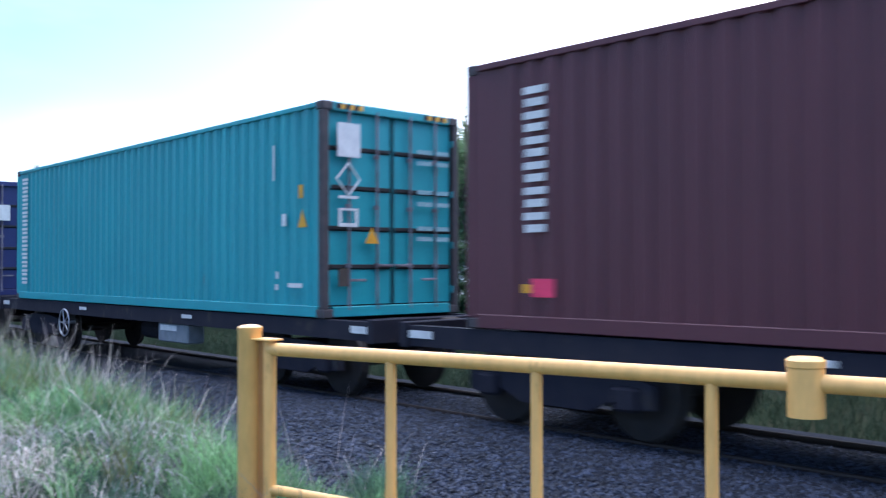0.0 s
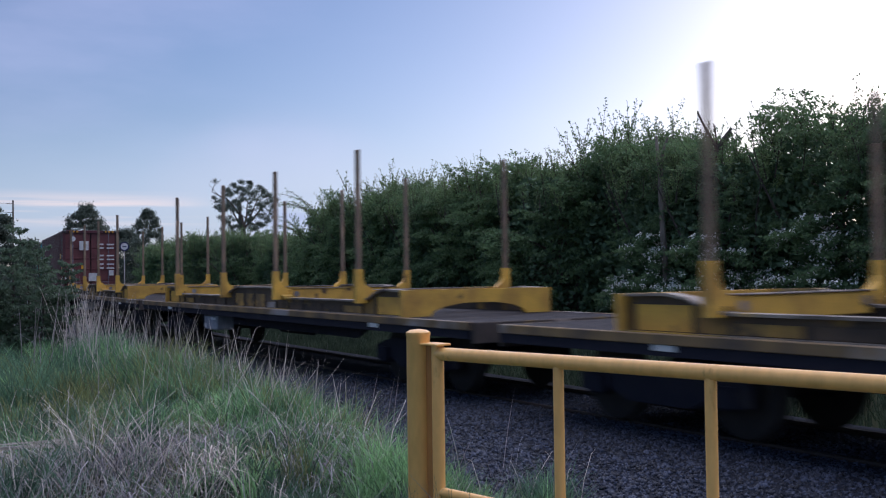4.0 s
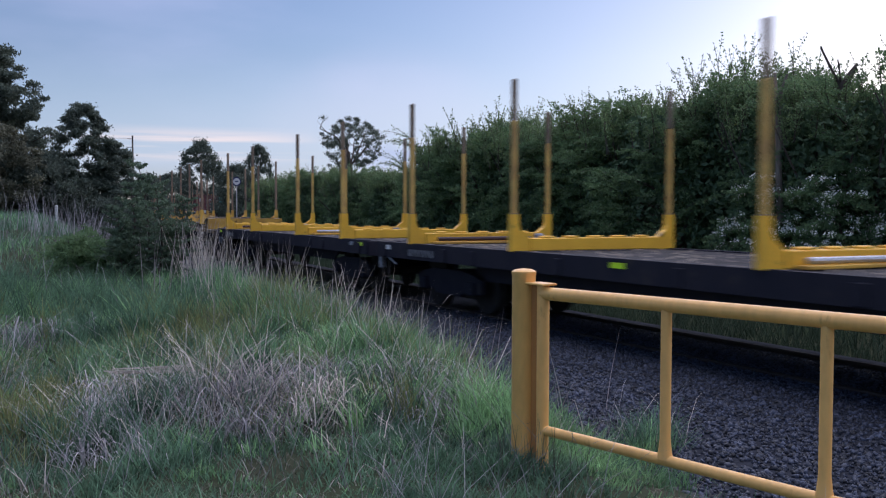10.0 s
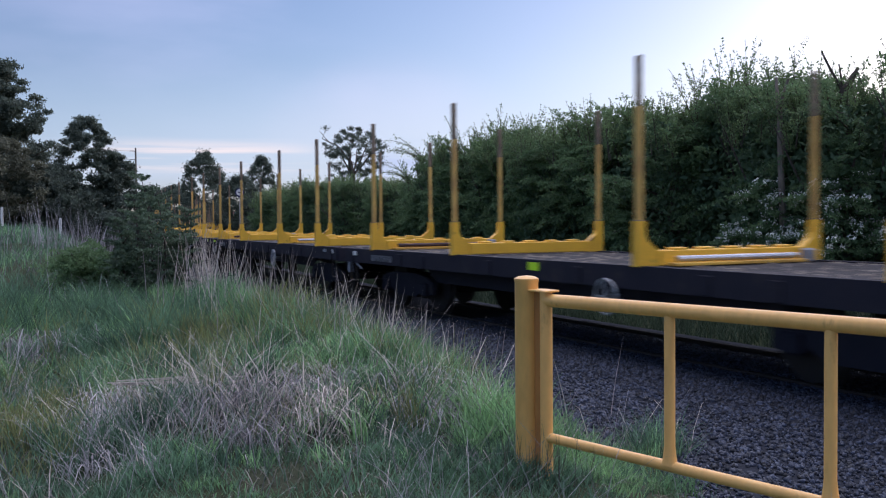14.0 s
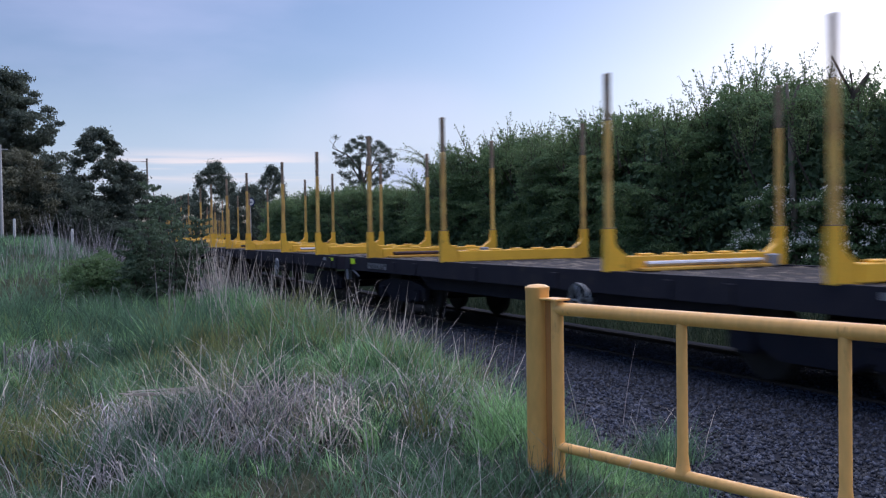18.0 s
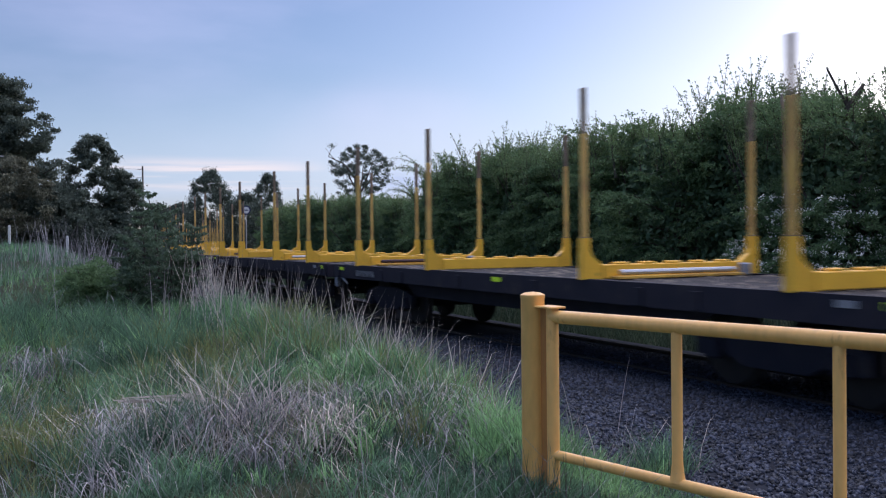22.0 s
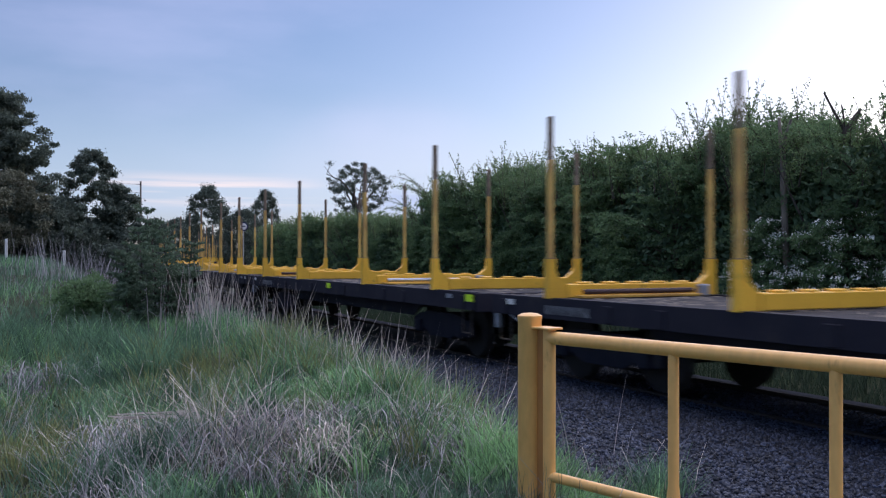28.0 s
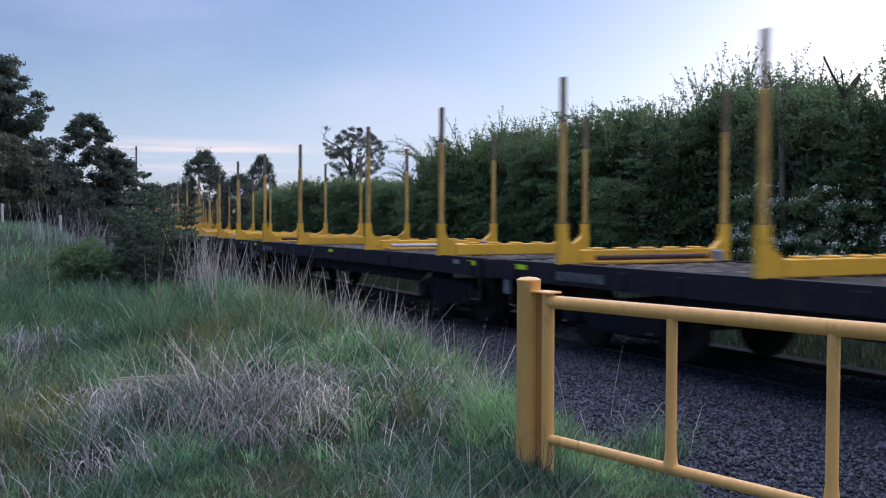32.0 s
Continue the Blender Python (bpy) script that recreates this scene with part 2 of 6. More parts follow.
M = {
    "yellow_fence": mat("fence_paint", (0.88, 0.49, 0.15), 0.42, second=(0.77, 0.4, 0.115), scale=5, fine=25, bump=0.05,
                        third=(0.33, 0.14, 0.04), third_scale=7, third_at=0.66, stretch=(1, 1, 0.35)),
    "fence_rust_shade": mat("rusted_shaded_fence_paint", (0.55, 0.24, 0.06), 0.7, second=(0.3, 0.12, 0.035), scale=4, amount=0.9, fine=40, bump=0.2, stretch=(1, 1, 0.25)),
    "yellow": mat("wagon_yellow", (0.92, 0.51, 0.04), 0.5, second=(0.72, 0.37, 0.035), scale=3, fine=50, bump=0.1,
                  third=(0.12, 0.07, 0.04), third_scale=4, third_at=0.66, per_object=0.08),
    "yellow_old": mat("worn_yellow", (0.82, 0.47, 0.07), 0.6, second=(0.42, 0.22, 0.05), scale=2.2, amount=0.9, fine=40, bump=0.2,
                      third=(0.07, 0.045, 0.035), third_scale=2.5, third_at=0.6, per_object=0.1),
    "rust_yellow": mat("rusted_yellow", (0.12, 0.08, 0.05), 0.8, second=(0.045, 0.034, 0.029), scale=2.0, amount=0.9, fine=40, bump=0.25,
                       third=(0.3, 0.18, 0.04), third_scale=1.9, third_at=0.6, per_object=0.1),
    "dusty_edge": mat("dusty_edge", (0.32, 0.27, 0.22), 0.85, second=(0.05, 0.042, 0.038), scale=1.8, amount=0.9, bump=0.2,
                      third=(0.46, 0.28, 0.05), third_scale=1.1, third_at=0.55, per_object=0.1),
    "sill_strip": mat("sill_strip", (0.24, 0.15, 0.06), 0.8, second=(0.07, 0.055, 0.046), scale=2.0, amount=0.9, bump=0.2,
                      third=(0.3, 0.27, 0.25), third_scale=0.8, third_at=0.56, per_object=0.1),
    "pale_patch": mat("bare_primer", (0.3, 0.28, 0.28), 0.8, second=(0.16, 0.12, 0.09), scale=4, amount=0.9, bump=0.15, per_object=0.2),
    "panel_yellow": mat("dirty_yellow_panel", (0.4, 0.23, 0.055), 0.75, second=(0.13, 0.085, 0.045), scale=3.2, amount=0.95, bump=0.2,
                        third=(0.05, 0.04, 0.032), third_scale=2.6, third_at=0.58, per_object=0.3),
    "dark_rod": mat("dark_red_rod", (0.06, 0.028, 0.028), 0.7, second=(0.03, 0.02, 0.022), scale=5),
    "pale_bracket": mat("pale_bracket", (0.3, 0.32, 0.36), 0.6, second=(0.16, 0.17, 0.19), scale=5, amount=0.8),
    "faint": mat("faint_lettering", (0.2, 0.21, 0.23), 0.7, second=(0.04, 0.04, 0.042), scale=12, amount=0.95, bump=0),
    "faded": mat("faded_marking", (0.3, 0.45, 0.47), 0.6, second=(0.12, 0.28, 0.32), scale=25, amount=0.9, bump=0),
    "post_yellow": mat("post_yellow", (0.7, 0.44, 0.11), 0.55, second=(0.46, 0.26, 0.08), scale=3, amount=0.9, bump=0.1, per_object=0.12),
    "post_rust": mat("post_rust", (0.26, 0.19, 0.13), 0.8, second=(0.14, 0.1, 0.075), scale=5, amount=0.9, bump=0.2, per_object=0.15),
    "black_steel": mat("black_steel", (0.018, 0.018, 0.029), 0.8, second=(0.028, 0.026, 0.035), scale=3, amount=0.8, bump=0.15,
                       third=(0.05, 0.042, 0.04), third_scale=3, third_at=0.64),
    "brown_steel": mat("dusty_steel", (0.06, 0.05, 0.045), 0.75, second=(0.11, 0.085, 0.07), scale=2.5, amount=0.8, bump=0.2,
                       third=(0.16, 0.11, 0.05), third_scale=2.0, third_at=0.6),
    "deck": mat("deck_boards", (0.04, 0.037, 0.04), 0.9, second=(0.012, 0.011, 0.013), scale=3, amount=0.9, bump=0.4, per_object=0.12,
                third=(0.1, 0.085, 0.075), third_scale=7, third_at=0.6),
    "wheel": mat("wheel_steel", (0.028, 0.026, 0.026), 0.7, 0.1, second=(0.05, 0.04, 0.036), scale=6),
    "reflector": mat("reflector_sheet", (0.62, 0.95, 0.02), 0.35, second=(0.55, 0.85, 0.02), scale=30, bump=0),
    "white": mat("white_paint", (0.72, 0.72, 0.7), 0.6, second=(0.5, 0.5, 0.5), scale=6, amount=0.6, bump=0.05),
    "grey_plate": mat("grey_plate", (0.22, 0.25, 0.28), 0.6, second=(0.12, 0.14, 0.16), scale=5, amount=0.8),
    "silver": mat("bare_metal", (0.42, 0.44, 0.48), 0.4, 0.7, second=(0.25, 0.25, 0.27), scale=6),
    "teal": mat("teal_paint", (0.02, 0.325, 0.365), 0.5, second=(0.018, 0.26, 0.3), scale=1.5, amount=0.7, bump=0.05,
                third=(0.1, 0.2, 0.2), third_scale=3, third_at=0.72, stretch=(1, 1, 0.3)),
    "maroon": mat("maroon_paint", (0.105, 0.026, 0.036), 0.5, second=(0.08, 0.021, 0.03), scale=1.5, amount=0.7, bump=0.05,
                  third=(0.11, 0.05, 0.045), third_scale=3, third_at=0.72, stretch=(1, 1, 0.3)),
    # doors: maroon lightened for fading and for the skylight on that end
    "maroon_door": mat("faded_skylit_maroon_paint", (0.2, 0.06, 0.06), 0.55, second=(0.13, 0.04, 0.042), scale=2.5, amount=0.8, bump=0.05),
    "post_old": mat("old_post", (0.3, 0.2, 0.13), 0.75, second=(0.16, 0.115, 0.085), scale=3, amount=0.9, bump=0.2, per_object=0.2),
    "blue": mat("blue_paint", (0.02, 0.028, 0.12), 0.5, second=(0.015, 0.02, 0.09), scale=1.5, bump=0.05, stretch=(1, 1, 0.3)),
    "rubber_rib_shade": mat("rubber_seal_rib_shade", (0.02, 0.02, 0.022), 0.8),
    "galv": mat("galvanised_rod", (0.26, 0.24, 0.28), 0.55, 0.4, second=(0.1, 0.07, 0.07), scale=4, amount=0.8),
    "corner": mat("corner_steel", (0.045, 0.04, 0.045), 0.7, second=(0.1, 0.075, 0.075), scale=9),
    "pink": mat("pink_sheet", (0.9, 0.05, 0.14), 0.5, bump=0),
    "amber": mat("amber_sheet", (0.75, 0.36, 0.02), 0.5, bump=0),
    "leaf": leafy("hawthorn_leaf", (0.155, 0.25, 0.115), (0.09, 0.16, 0.078), through_light=0.4, per_island=0.2),
    # inner leaf: leaf colour darkened for the shade inside the bush
    "leaf_inner_shade": leafy("hawthorn_inner_shade_leaf", (0.095, 0.16, 0.085), (0.06, 0.11, 0.062), per_island=0.2, through_light=0.2),
    # shoots: leaf colour lightened for the light behind the hedge top
    "leaf_backlit": leafy("hawthorn_backlit_shoot", (0.19, 0.28, 0.12), (0.12, 0.19, 0.09), per_island=0.25),
    "leaf_dark": leafy("gum_leaf", (0.12, 0.155, 0.12), (0.078, 0.1, 0.08), through_light=0.3, per_island=0.2),
    "leaf_brown": leafy("dull_brown_leaf", (0.16, 0.165, 0.11), (0.1, 0.105, 0.075), through_light=0.2, per_island=0.2),
    "leaf_shrub": leafy("shrub_leaf", (0.13, 0.19, 0.12), (0.085, 0.125, 0.085), through_light=0.3, per_island=0.2),
    "petal": mat("hawthorn_blossom", (0.84, 0.86, 0.8), 0.7, bump=0, per_island=0.12),
    "bark": mat("bark", (0.1, 0.08, 0.065), 0.9, second=(0.05, 0.04, 0.035), scale=8, amount=0.9, bump=0.6, fine=30, stretch=(1, 1, 0.3)),
    "bark_pale": mat("pale_bark", (0.2, 0.17, 0.14), 0.9, second=(0.1, 0.085, 0.07), scale=6, amount=0.9, bump=0.4, stretch=(1, 1, 0.3)),
    "pole_wood": mat("pole_wood", (0.5, 0.5, 0.5), 0.85, second=(0.36, 0.35, 0.34), scale=6, amount=0.9, bump=0.3, stretch=(1, 1, 0.1)),
    "grass": leafy("grass_blade", (0.155, 0.285, 0.165), (0.055, 0.11, 0.075), per_island=0.55, scale=2.0),
    "grass_fresh": leafy("fresh_grass_blade", (0.3, 0.52, 0.23), (0.13, 0.27, 0.125), per_island=0.5, scale=1.6),
    "grass_olive": leafy("olive_grass_blade", (0.29, 0.32, 0.125), (0.14, 0.15, 0.07), per_island=0.35, scale=3.0),
    "straw_bright": leafy("bleached_straw", (0.68, 0.6, 0.52), (0.45, 0.4, 0.36), per_island=0.3, through_light=0.15),
    "litter": leafy("dull_thatch", (0.15, 0.145, 0.105), (0.07, 0.075, 0.055), per_island=0.4, through_light=0.1),
    "straw": leafy("dry_stalk", (0.42, 0.4, 0.41), (0.16, 0.15, 0.16), per_island=0.55, through_light=0.2),
    "reed": leafy("dry_reed", (0.46, 0.4, 0.4), (0.3, 0.25, 0.25), per_island=0.3, through_light=0.2),
    # bank grass: grass colour darkened for the shade behind the train
    "grass_bank_shade": leafy("shaded_bank_grass_blade", (0.065, 0.1, 0.06), (0.036, 0.06, 0.04), per_island=0.35),
    "soil": mat("verge_soil", (0.03, 0.045, 0.02), 0.95, second=(0.045, 0.045, 0.028), scale=1.3, amount=0.9, bump=0.5, fine=25),
    "ballast": mat("ballast_bed", (0.02, 0.024, 0.035), 0.95, second=(0.013, 0.015, 0.022), scale=9, amount=0.9, bump=0.8, fine=28),
    "stone": mat("ballast_stone", (0.038, 0.048, 0.076), 0.6, second=(0.014, 0.019, 0.031), scale=5, amount=0.9, bump=0.3, per_island=0.75),
    "rail": mat("rail_steel", (0.035, 0.026, 0.022), 0.7, 0.2, second=(0.05, 0.04, 0.036), scale=5),
    "concrete": mat("sleeper_concrete", (0.06, 0.056, 0.055), 0.9, second=(0.035, 0.032, 0.03), scale=6, amount=0.8, bump=0.3, per_object=0.15),
    "far_hill": mat("far_hill", (0.1, 0.14, 0.16), 1.0, second=(0.08, 0.11, 0.13), scale=0.02, bump=0),
    "wire": mat("wire", (0.03, 0.03, 0.03), 0.6, bump=0),
}


for key, level in (("black_steel", 0.2), ("ballast", 0.2), ("stone", 0.4), ("brown_steel", 0.2), ("wheel", 0.2), ("deck", 0.2), ("soil", 0.1), ("rail", 0.25)):
    M[key].node_tree.nodes["Principled BSDF"].inputs["Specular IOR Level"].default_value = level


# ---- mesh helpers ----
def mesh_of(name, bm, material, smooth=False):
    me = bpy.data.meshes.new(name)
    bm.to_mesh(me)
    bm.free()
    for mm in material if isinstance(material, (list, tuple)) else [material]:
        me.materials.append(mm)
    if smooth:
        me.polygons.foreach_set("use_smooth", [True] * len(me.polygons))
        me.set_sharp_from_angle(angle=radians(35))
    return me


def part(name, bm, material, parent, label="", smooth=False):
    ob = new(name, mesh_of(name, bm, material, smooth))
    ob.parent = parent
    if label:
        ob["label"] = label
    return ob


def add_box(bm, cx, cy, cz, sx, sy, sz, bevel=0.0, rot=None):
    r = bmesh.ops.create_cube(bm, size=1.0)
    m = Matrix.Translation((cx, cy, cz)) @ (rot or Matrix()) @ Matrix.Diagonal((sx, sy, sz, 1))
    bmesh.ops.transform(bm, matrix=m, verts=r["verts"])
    if bevel:
        ed = list({e for v in r["verts"] for e in v.link_edges})
        bmesh.ops.bevel(bm, geom=ed, offset=bevel, segments=1, affect="EDGES")
    return bm


def box(cx, cy, cz, sx, sy, sz, bevel=0.0, rot=None):
    return add_box(bmesh.new(), cx, cy, cz, sx, sy, sz, bevel, rot)


def add_tube(bm, a, b, r1, r2=None, seg=12, caps=True):
    a, b = Vector(a), Vector(b)
    d = b - a
    r = bmesh.ops.create_cone(bm, cap_ends=caps, segments=seg, radius1=r1, radius2=r1 if r2 is None else r2, depth=d.length)
    m = Matrix.Translation((a + b) / 2) @ d.to_track_quat("Z", "Y").to_matrix().to_4x4()
    bmesh.ops.transform(bm, matrix=m, verts=r["verts"])
    return bm


def tube(a, b, r1, r2=None, seg=12):
    return add_tube(bmesh.new(), a, b, r1, r2, seg)


def add_prism(bm, outline, axis, lo, hi):
    """Extrudes an outline of (u, v) along an axis: 0 -> (t,u,v), 1 -> (u,t,v), 2 -> (u,v,t)."""
    def at(u, v, t):
        return ((t, u, v), (u, t, v), (u, v, t))[axis]
    lo_v = [bm.verts.new(at(u, v, lo)) for u, v in outline]
    hi_v = [bm.verts.new(at(u, v, hi)) for u, v in outline]
    n = len(outline)
    bm.faces.new(lo_v)
    bm.faces.new(hi_v[::-1])
    for i in range(n):
        bm.faces.new((lo_v[i], hi_v[i], hi_v[(i + 1) % n], lo_v[(i + 1) % n]))
    bmesh.ops.recalc_face_normals(bm, faces=bm.faces[:])
    return bm


def prism(outline, axis, lo, hi):
    return add_prism(bmesh.new(), outline, axis, lo, hi)


def add_lathe(bm, profile, seg=20, axis="X", centre=(0, 0, 0)):
    """A turned shape: profile of (along, radius), closed at both ends where the radius is 0."""
    rings = []
    for h, r in profile:
        ring = []
        for i in range(seg):
            t = 2 * math.pi * i / seg
            u, v = r * math.cos(t), r * math.sin(t)
            p = (h, u, v) if axis == "X" else (u, v, h)
            ring.append(bm.verts.new(Vector(p) + Vector(centre)))
        rings.append(ring)
    for a, b in zip(rings, rings[1:]):
        for i in range(seg):
            bm.faces.new((a[i], a[(i + 1) % seg], b[(i + 1) % seg], b[i]))
    bm.faces.new(rings[0])
    bm.faces.new(rings[-1][::-1])
    bmesh.ops.recalc_face_normals(bm, faces=bm.faces[:])
    return bm


def raw_mesh(name, verts, faces, material):
    me = bpy.data.meshes.new(name)
    verts, faces = np.asarray(verts, np.float32), np.asarray(faces, np.int32)
    me.vertices.add(len(verts))
    me.vertices.foreach_set("co", verts.ravel())
    k = faces.shape[1]
    me.loops.add(faces.size)
    me.loops.foreach_set("vertex_index", faces.ravel())
    me.polygons.add(len(faces))
    me.polygons.foreach_set("loop_start", np.arange(len(faces), dtype=np.int32) * k)
    me.polygons.foreach_set("loop_total", np.full(len(faces), k, np.int32))
    me.materials.append(material)
    me.update(calc_edges=True)
    return me


def empty(name, label, category, group="", kind=""):
    return tagged(new(name), label, category, group, kind)


# ---- the line of the track: one long bend away to the far side ----
BEND, START, MIDDLE, RAIL = 0.00239, -35.69, 7.1, -0.18
# wagons are drawn from this height, their bogies reach down to the rail
FLOOR = -0.086


FAR, FAR_BEND, STRAIGHT = 58.0, 0.0048, 92.0


def track(s, side=0.0):
    if s <= START:
        return Vector((MIDDLE + side, s, 0)), 0.0
    if s > STRAIGHT:
        p, t0 = track(STRAIGHT, side)
        return p + Vector((math.sin(t0), math.cos(t0), 0)) * (s - STRAIGHT), t0
    if s > FAR:
        # the bend tightens further on
        p, t0 = track(FAR, side)
        th = t0 + FAR_BEND * (s - FAR)
        r = 1 / FAR_BEND - side
        return p + Vector((r * (math.cos(t0) - math.cos(th)), r * (math.sin(th) - math.sin(t0)), 0)), th
    th = BEND * (s - START)
    r = 1 / BEND - MIDDLE - side
    return Vector((1 / BEND - r * math.cos(th), START + r * math.sin(th), 0)), th


def lateral(x, y):
    """Metres from the track's middle, positive on the camera's side."""
    x, y = np.asarray(x, float), np.asarray(y, float)
    return np.where(y < START, MIDDLE - x, np.hypot(x - 1 / BEND, y - START) - (1 / BEND - MIDDLE))


def step(v, lo, hi):
    v = np.clip((np.asarray(v, float) - lo) / (hi - lo), 0, 1)
    return v * v * (3 - 2 * v)


def height(x, y):
    lat = lateral(x, y)
    h = -0.30 + 0.30 * step(lat, 4.05, 5.8)
    h = h + 1.32 * step(y, 7, 24) * step(lat, 4.7, 7.6) * (1 - step(y, 110, 150))
    h = h + 0.38 * np.exp(-((lat - 5.4) / 1.0) ** 2) * step(y, 4.9, 7.8) * (1 - step(y, 14, 19))
    h = h + 0.12 * np.exp(-((lat - 6.5) / 1.6) ** 2) * step(y, 2.5, 4.5) * (1 - step(y, 6, 9))
    h = h - 0.12 * step(-lat, 1.0, 1.9) + 0.62 * step(-lat, 2.0, 5.5) * (1 - step(y, 45, 62))
    h = h + 0.06 * np.sin(3.1 * x + 1.2 * y) * np.sin(3.7 * y - 1.4 * x) * step(lat, 5.0, 6.5)
    h = h + 0.05 * np.sin(x * 1.7 + 0.6 * y) * np.sin(y * 1.3 - 0.4 * x) * step(lat, 4.8, 6.5)
    return h


def ground_at(x, y):
    return float(height(x, y))


# ---- ground, ballast, track ----
def axis_steps(lo, hi, fine_lo, fine_hi, d):
    mid = np.arange(fine_lo, fine_hi + 1e-6, d)
    out, p, g = [], fine_hi, d
    while p < hi:
        g *= 1.25
        p += g
        out.append(p)
    down, p, g = [], fine_lo, d
    while p > lo:
        g *= 1.25
        p -= g
        down.append(p)
    return np.concatenate([down[::-1], mid, out])


gx, gy = axis_steps(-2500, 2500, -8, 30, 0.4), axis_steps(-2500, 2500, -4, 60, 0.5)
XX, YY = np.meshgrid(gx, gy)
ZZ = height(XX, YY)
nx, ny = len(gx), len(gy)
idx = np.arange(nx * ny).reshape(ny, nx)
quads = np.stack([idx[:-1, :-1], idx[:-1, 1:], idx[1:, 1:], idx[1:, :-1]], -1).reshape(-1, 4)
ground = new("ground", raw_mesh("ground", np.stack([XX, YY, ZZ], -1).reshape(-1, 3), quads, M["soil"]))
tagged(ground, "grassy railway verge rising to a paddock", "ground", kind="structure")
ground.data.polygons.foreach_set("use_smooth", [True] * len(ground.data.polygons))

S_ALL = np.arange(-40, 241, 2.0)


def sweep(name, outline, material, s_list=S_ALL):
    """A section of (side, z) carried along the track."""
    verts, faces, k = [], [], len(outline)
    for s in s_list:
        for side, z in outline:
            p, _ = track(float(s), side)
            verts.append((p.x, p.y, z))
    for i in range(len(s_list) - 1):
        for j in range(k):
            a, b = i * k + j, i * k + (j + 1) % k
            faces.append((a, b, b + k, a + k))
    return raw_mesh(name, verts, faces, material)


bed = new("ballast_bed", sweep("ballast_bed", [(-5.0, -0.5), (-5.0, -0.24), (-4.2, -0.24), (-2.7, -0.25), (-1.9, RAIL - 0.035), (-0.8, RAIL - 0.03), (-0.6, RAIL - 0.06), (0.6, RAIL - 0.06), (0.8, RAIL - 0.05), (1.5, RAIL - 0.1),
                                               (1.95, -0.36), (1.95, -0.6)], M["ballast"]))
tagged(bed, "dark crushed-stone ballast bed under the railway line", "ballast", kind="structure")

line = empty("railway_track", "single railway line of steel rails on concrete sleepers", "railway track", kind="structure")
for side in (-0.7175, 0.7175):
    prof = [(-0.07, -0.15), (-0.07, -0.135), (-0.012, -0.12), (-0.012, -0.045), (-0.035, -0.035), (-0.035, 0.0),
            (0.035, 0.0), (0.035, -0.035), (0.012, -0.045), (0.012, -0.12), (0.07, -0.135), (0.07, -0.15)]
    r = new("rail", sweep("rail", [(side + u, RAIL + v) for u, v in prof], M["rail"]))
    r.parent = line
    r["label"] = "worn steel rail"



def stones(count, s_lo, s_hi, side_lo, side_hi, size_lo, size_hi, seed):
    g = np.random.default_rng(seed)
    base = np.array([(1, 0, 0), (-1, 0, 0), (0, 1, 0), (0, -1, 0), (0, 0, 1), (0, 0, -1)], float)
    tri = np.array([(0, 2, 4), (2, 1, 4), (1, 3, 4), (3, 0, 4), (2, 0, 5), (1, 2, 5), (3, 1, 5), (0, 3, 5)])
    s = g.uniform(s_lo, s_hi, count)
    side = g.uniform(side_lo, side_hi, count)
    th = BEND * (s - START)
    r = 1 / BEND - MIDDLE - side
    x, y = 1 / BEND - r * np.cos(th), START + r * np.sin(th)
    z = np.interp(side, [-5.3, -4.9, -4.2, -2.7, -1.9, -0.8, -0.6, 0.6], [-0.2, -0.235, -0.235, -0.245, RAIL - 0.035, RAIL - 0.035, RAIL - 0.065, RAIL - 0.065])
    size = g.uniform(size_lo, size_hi, count)
    v = base[None] * (size[:, None] * g.uniform(0.6, 1.3, (count, 3)))[:, None, :]
    v = v + g.normal(0, 0.2, v.shape) * size[:, None, None]
    q = g.normal(size=(count, 4))
    q /= np.linalg.norm(q, axis=1)[:, None]
    w, i, j, k = q.T
    R = np.stack([1 - 2 * (j * j + k * k), 2 * (i * j - k * w), 2 * (i * k + j * w), 2 * (i * j + k * w), 1 - 2 * (i * i + k * k), 2 * (j * k - i * w),
                  2 * (i * k - j * w), 2 * (j * k + i * w), 1 - 2 * (i * i + j * j)], 1).reshape(-1, 3, 3)
    v = np.einsum("nij,nkj->nki", R, v) + np.stack([x, y, z], 1)[:, None, :]
    f = tri[None] + 6 * np.arange(count)[:, None, None]
    return v.reshape(-1, 3), f.reshape(-1, 3)


v, f = stones(72000, -1, 15, -5.3, 0.62, 0.011, 0.03, 3)
gravel = new("ballast_stones", raw_mesh("ballast_stones", v, f, M["stone"]))
tagged(gravel, "loose dark blue-grey crushed ballast stones", "ballast", kind="stuff")

# ---- the yellow pedestrian barrier ----
fence = empty("barrier_fence", "yellow painted tubular steel barrier beside the railway crossing", "fence")
PX, PY = 3.412, 4.39
DIRX, DIRY = 0.12, -0.993
fy = M["yellow_fence"]


def along(d, z, off=0.0):
    return (PX + DIRX * d - DIRY * off, PY + DIRY * d + DIRX * off, z)


pz = 0.0
bm = bmesh.new()
add_lathe(bm, [(-0.3, 0.07), (1.185, 0.07), (1.19, 0.073), (1.208, 0.073), (1.22, 0.05), (1.226, 0.0005)], 28, "Z", (PX, PY, pz))
post = part("post", bm, fy, fence, "thick round post with a domed cap and rust streaks", smooth=True)
bm = tube(along(0.16, 0.0), along(0.16, 1.135), 0.037, seg=18)
part("hinge_post", bm, fy, fence, smooth=True)
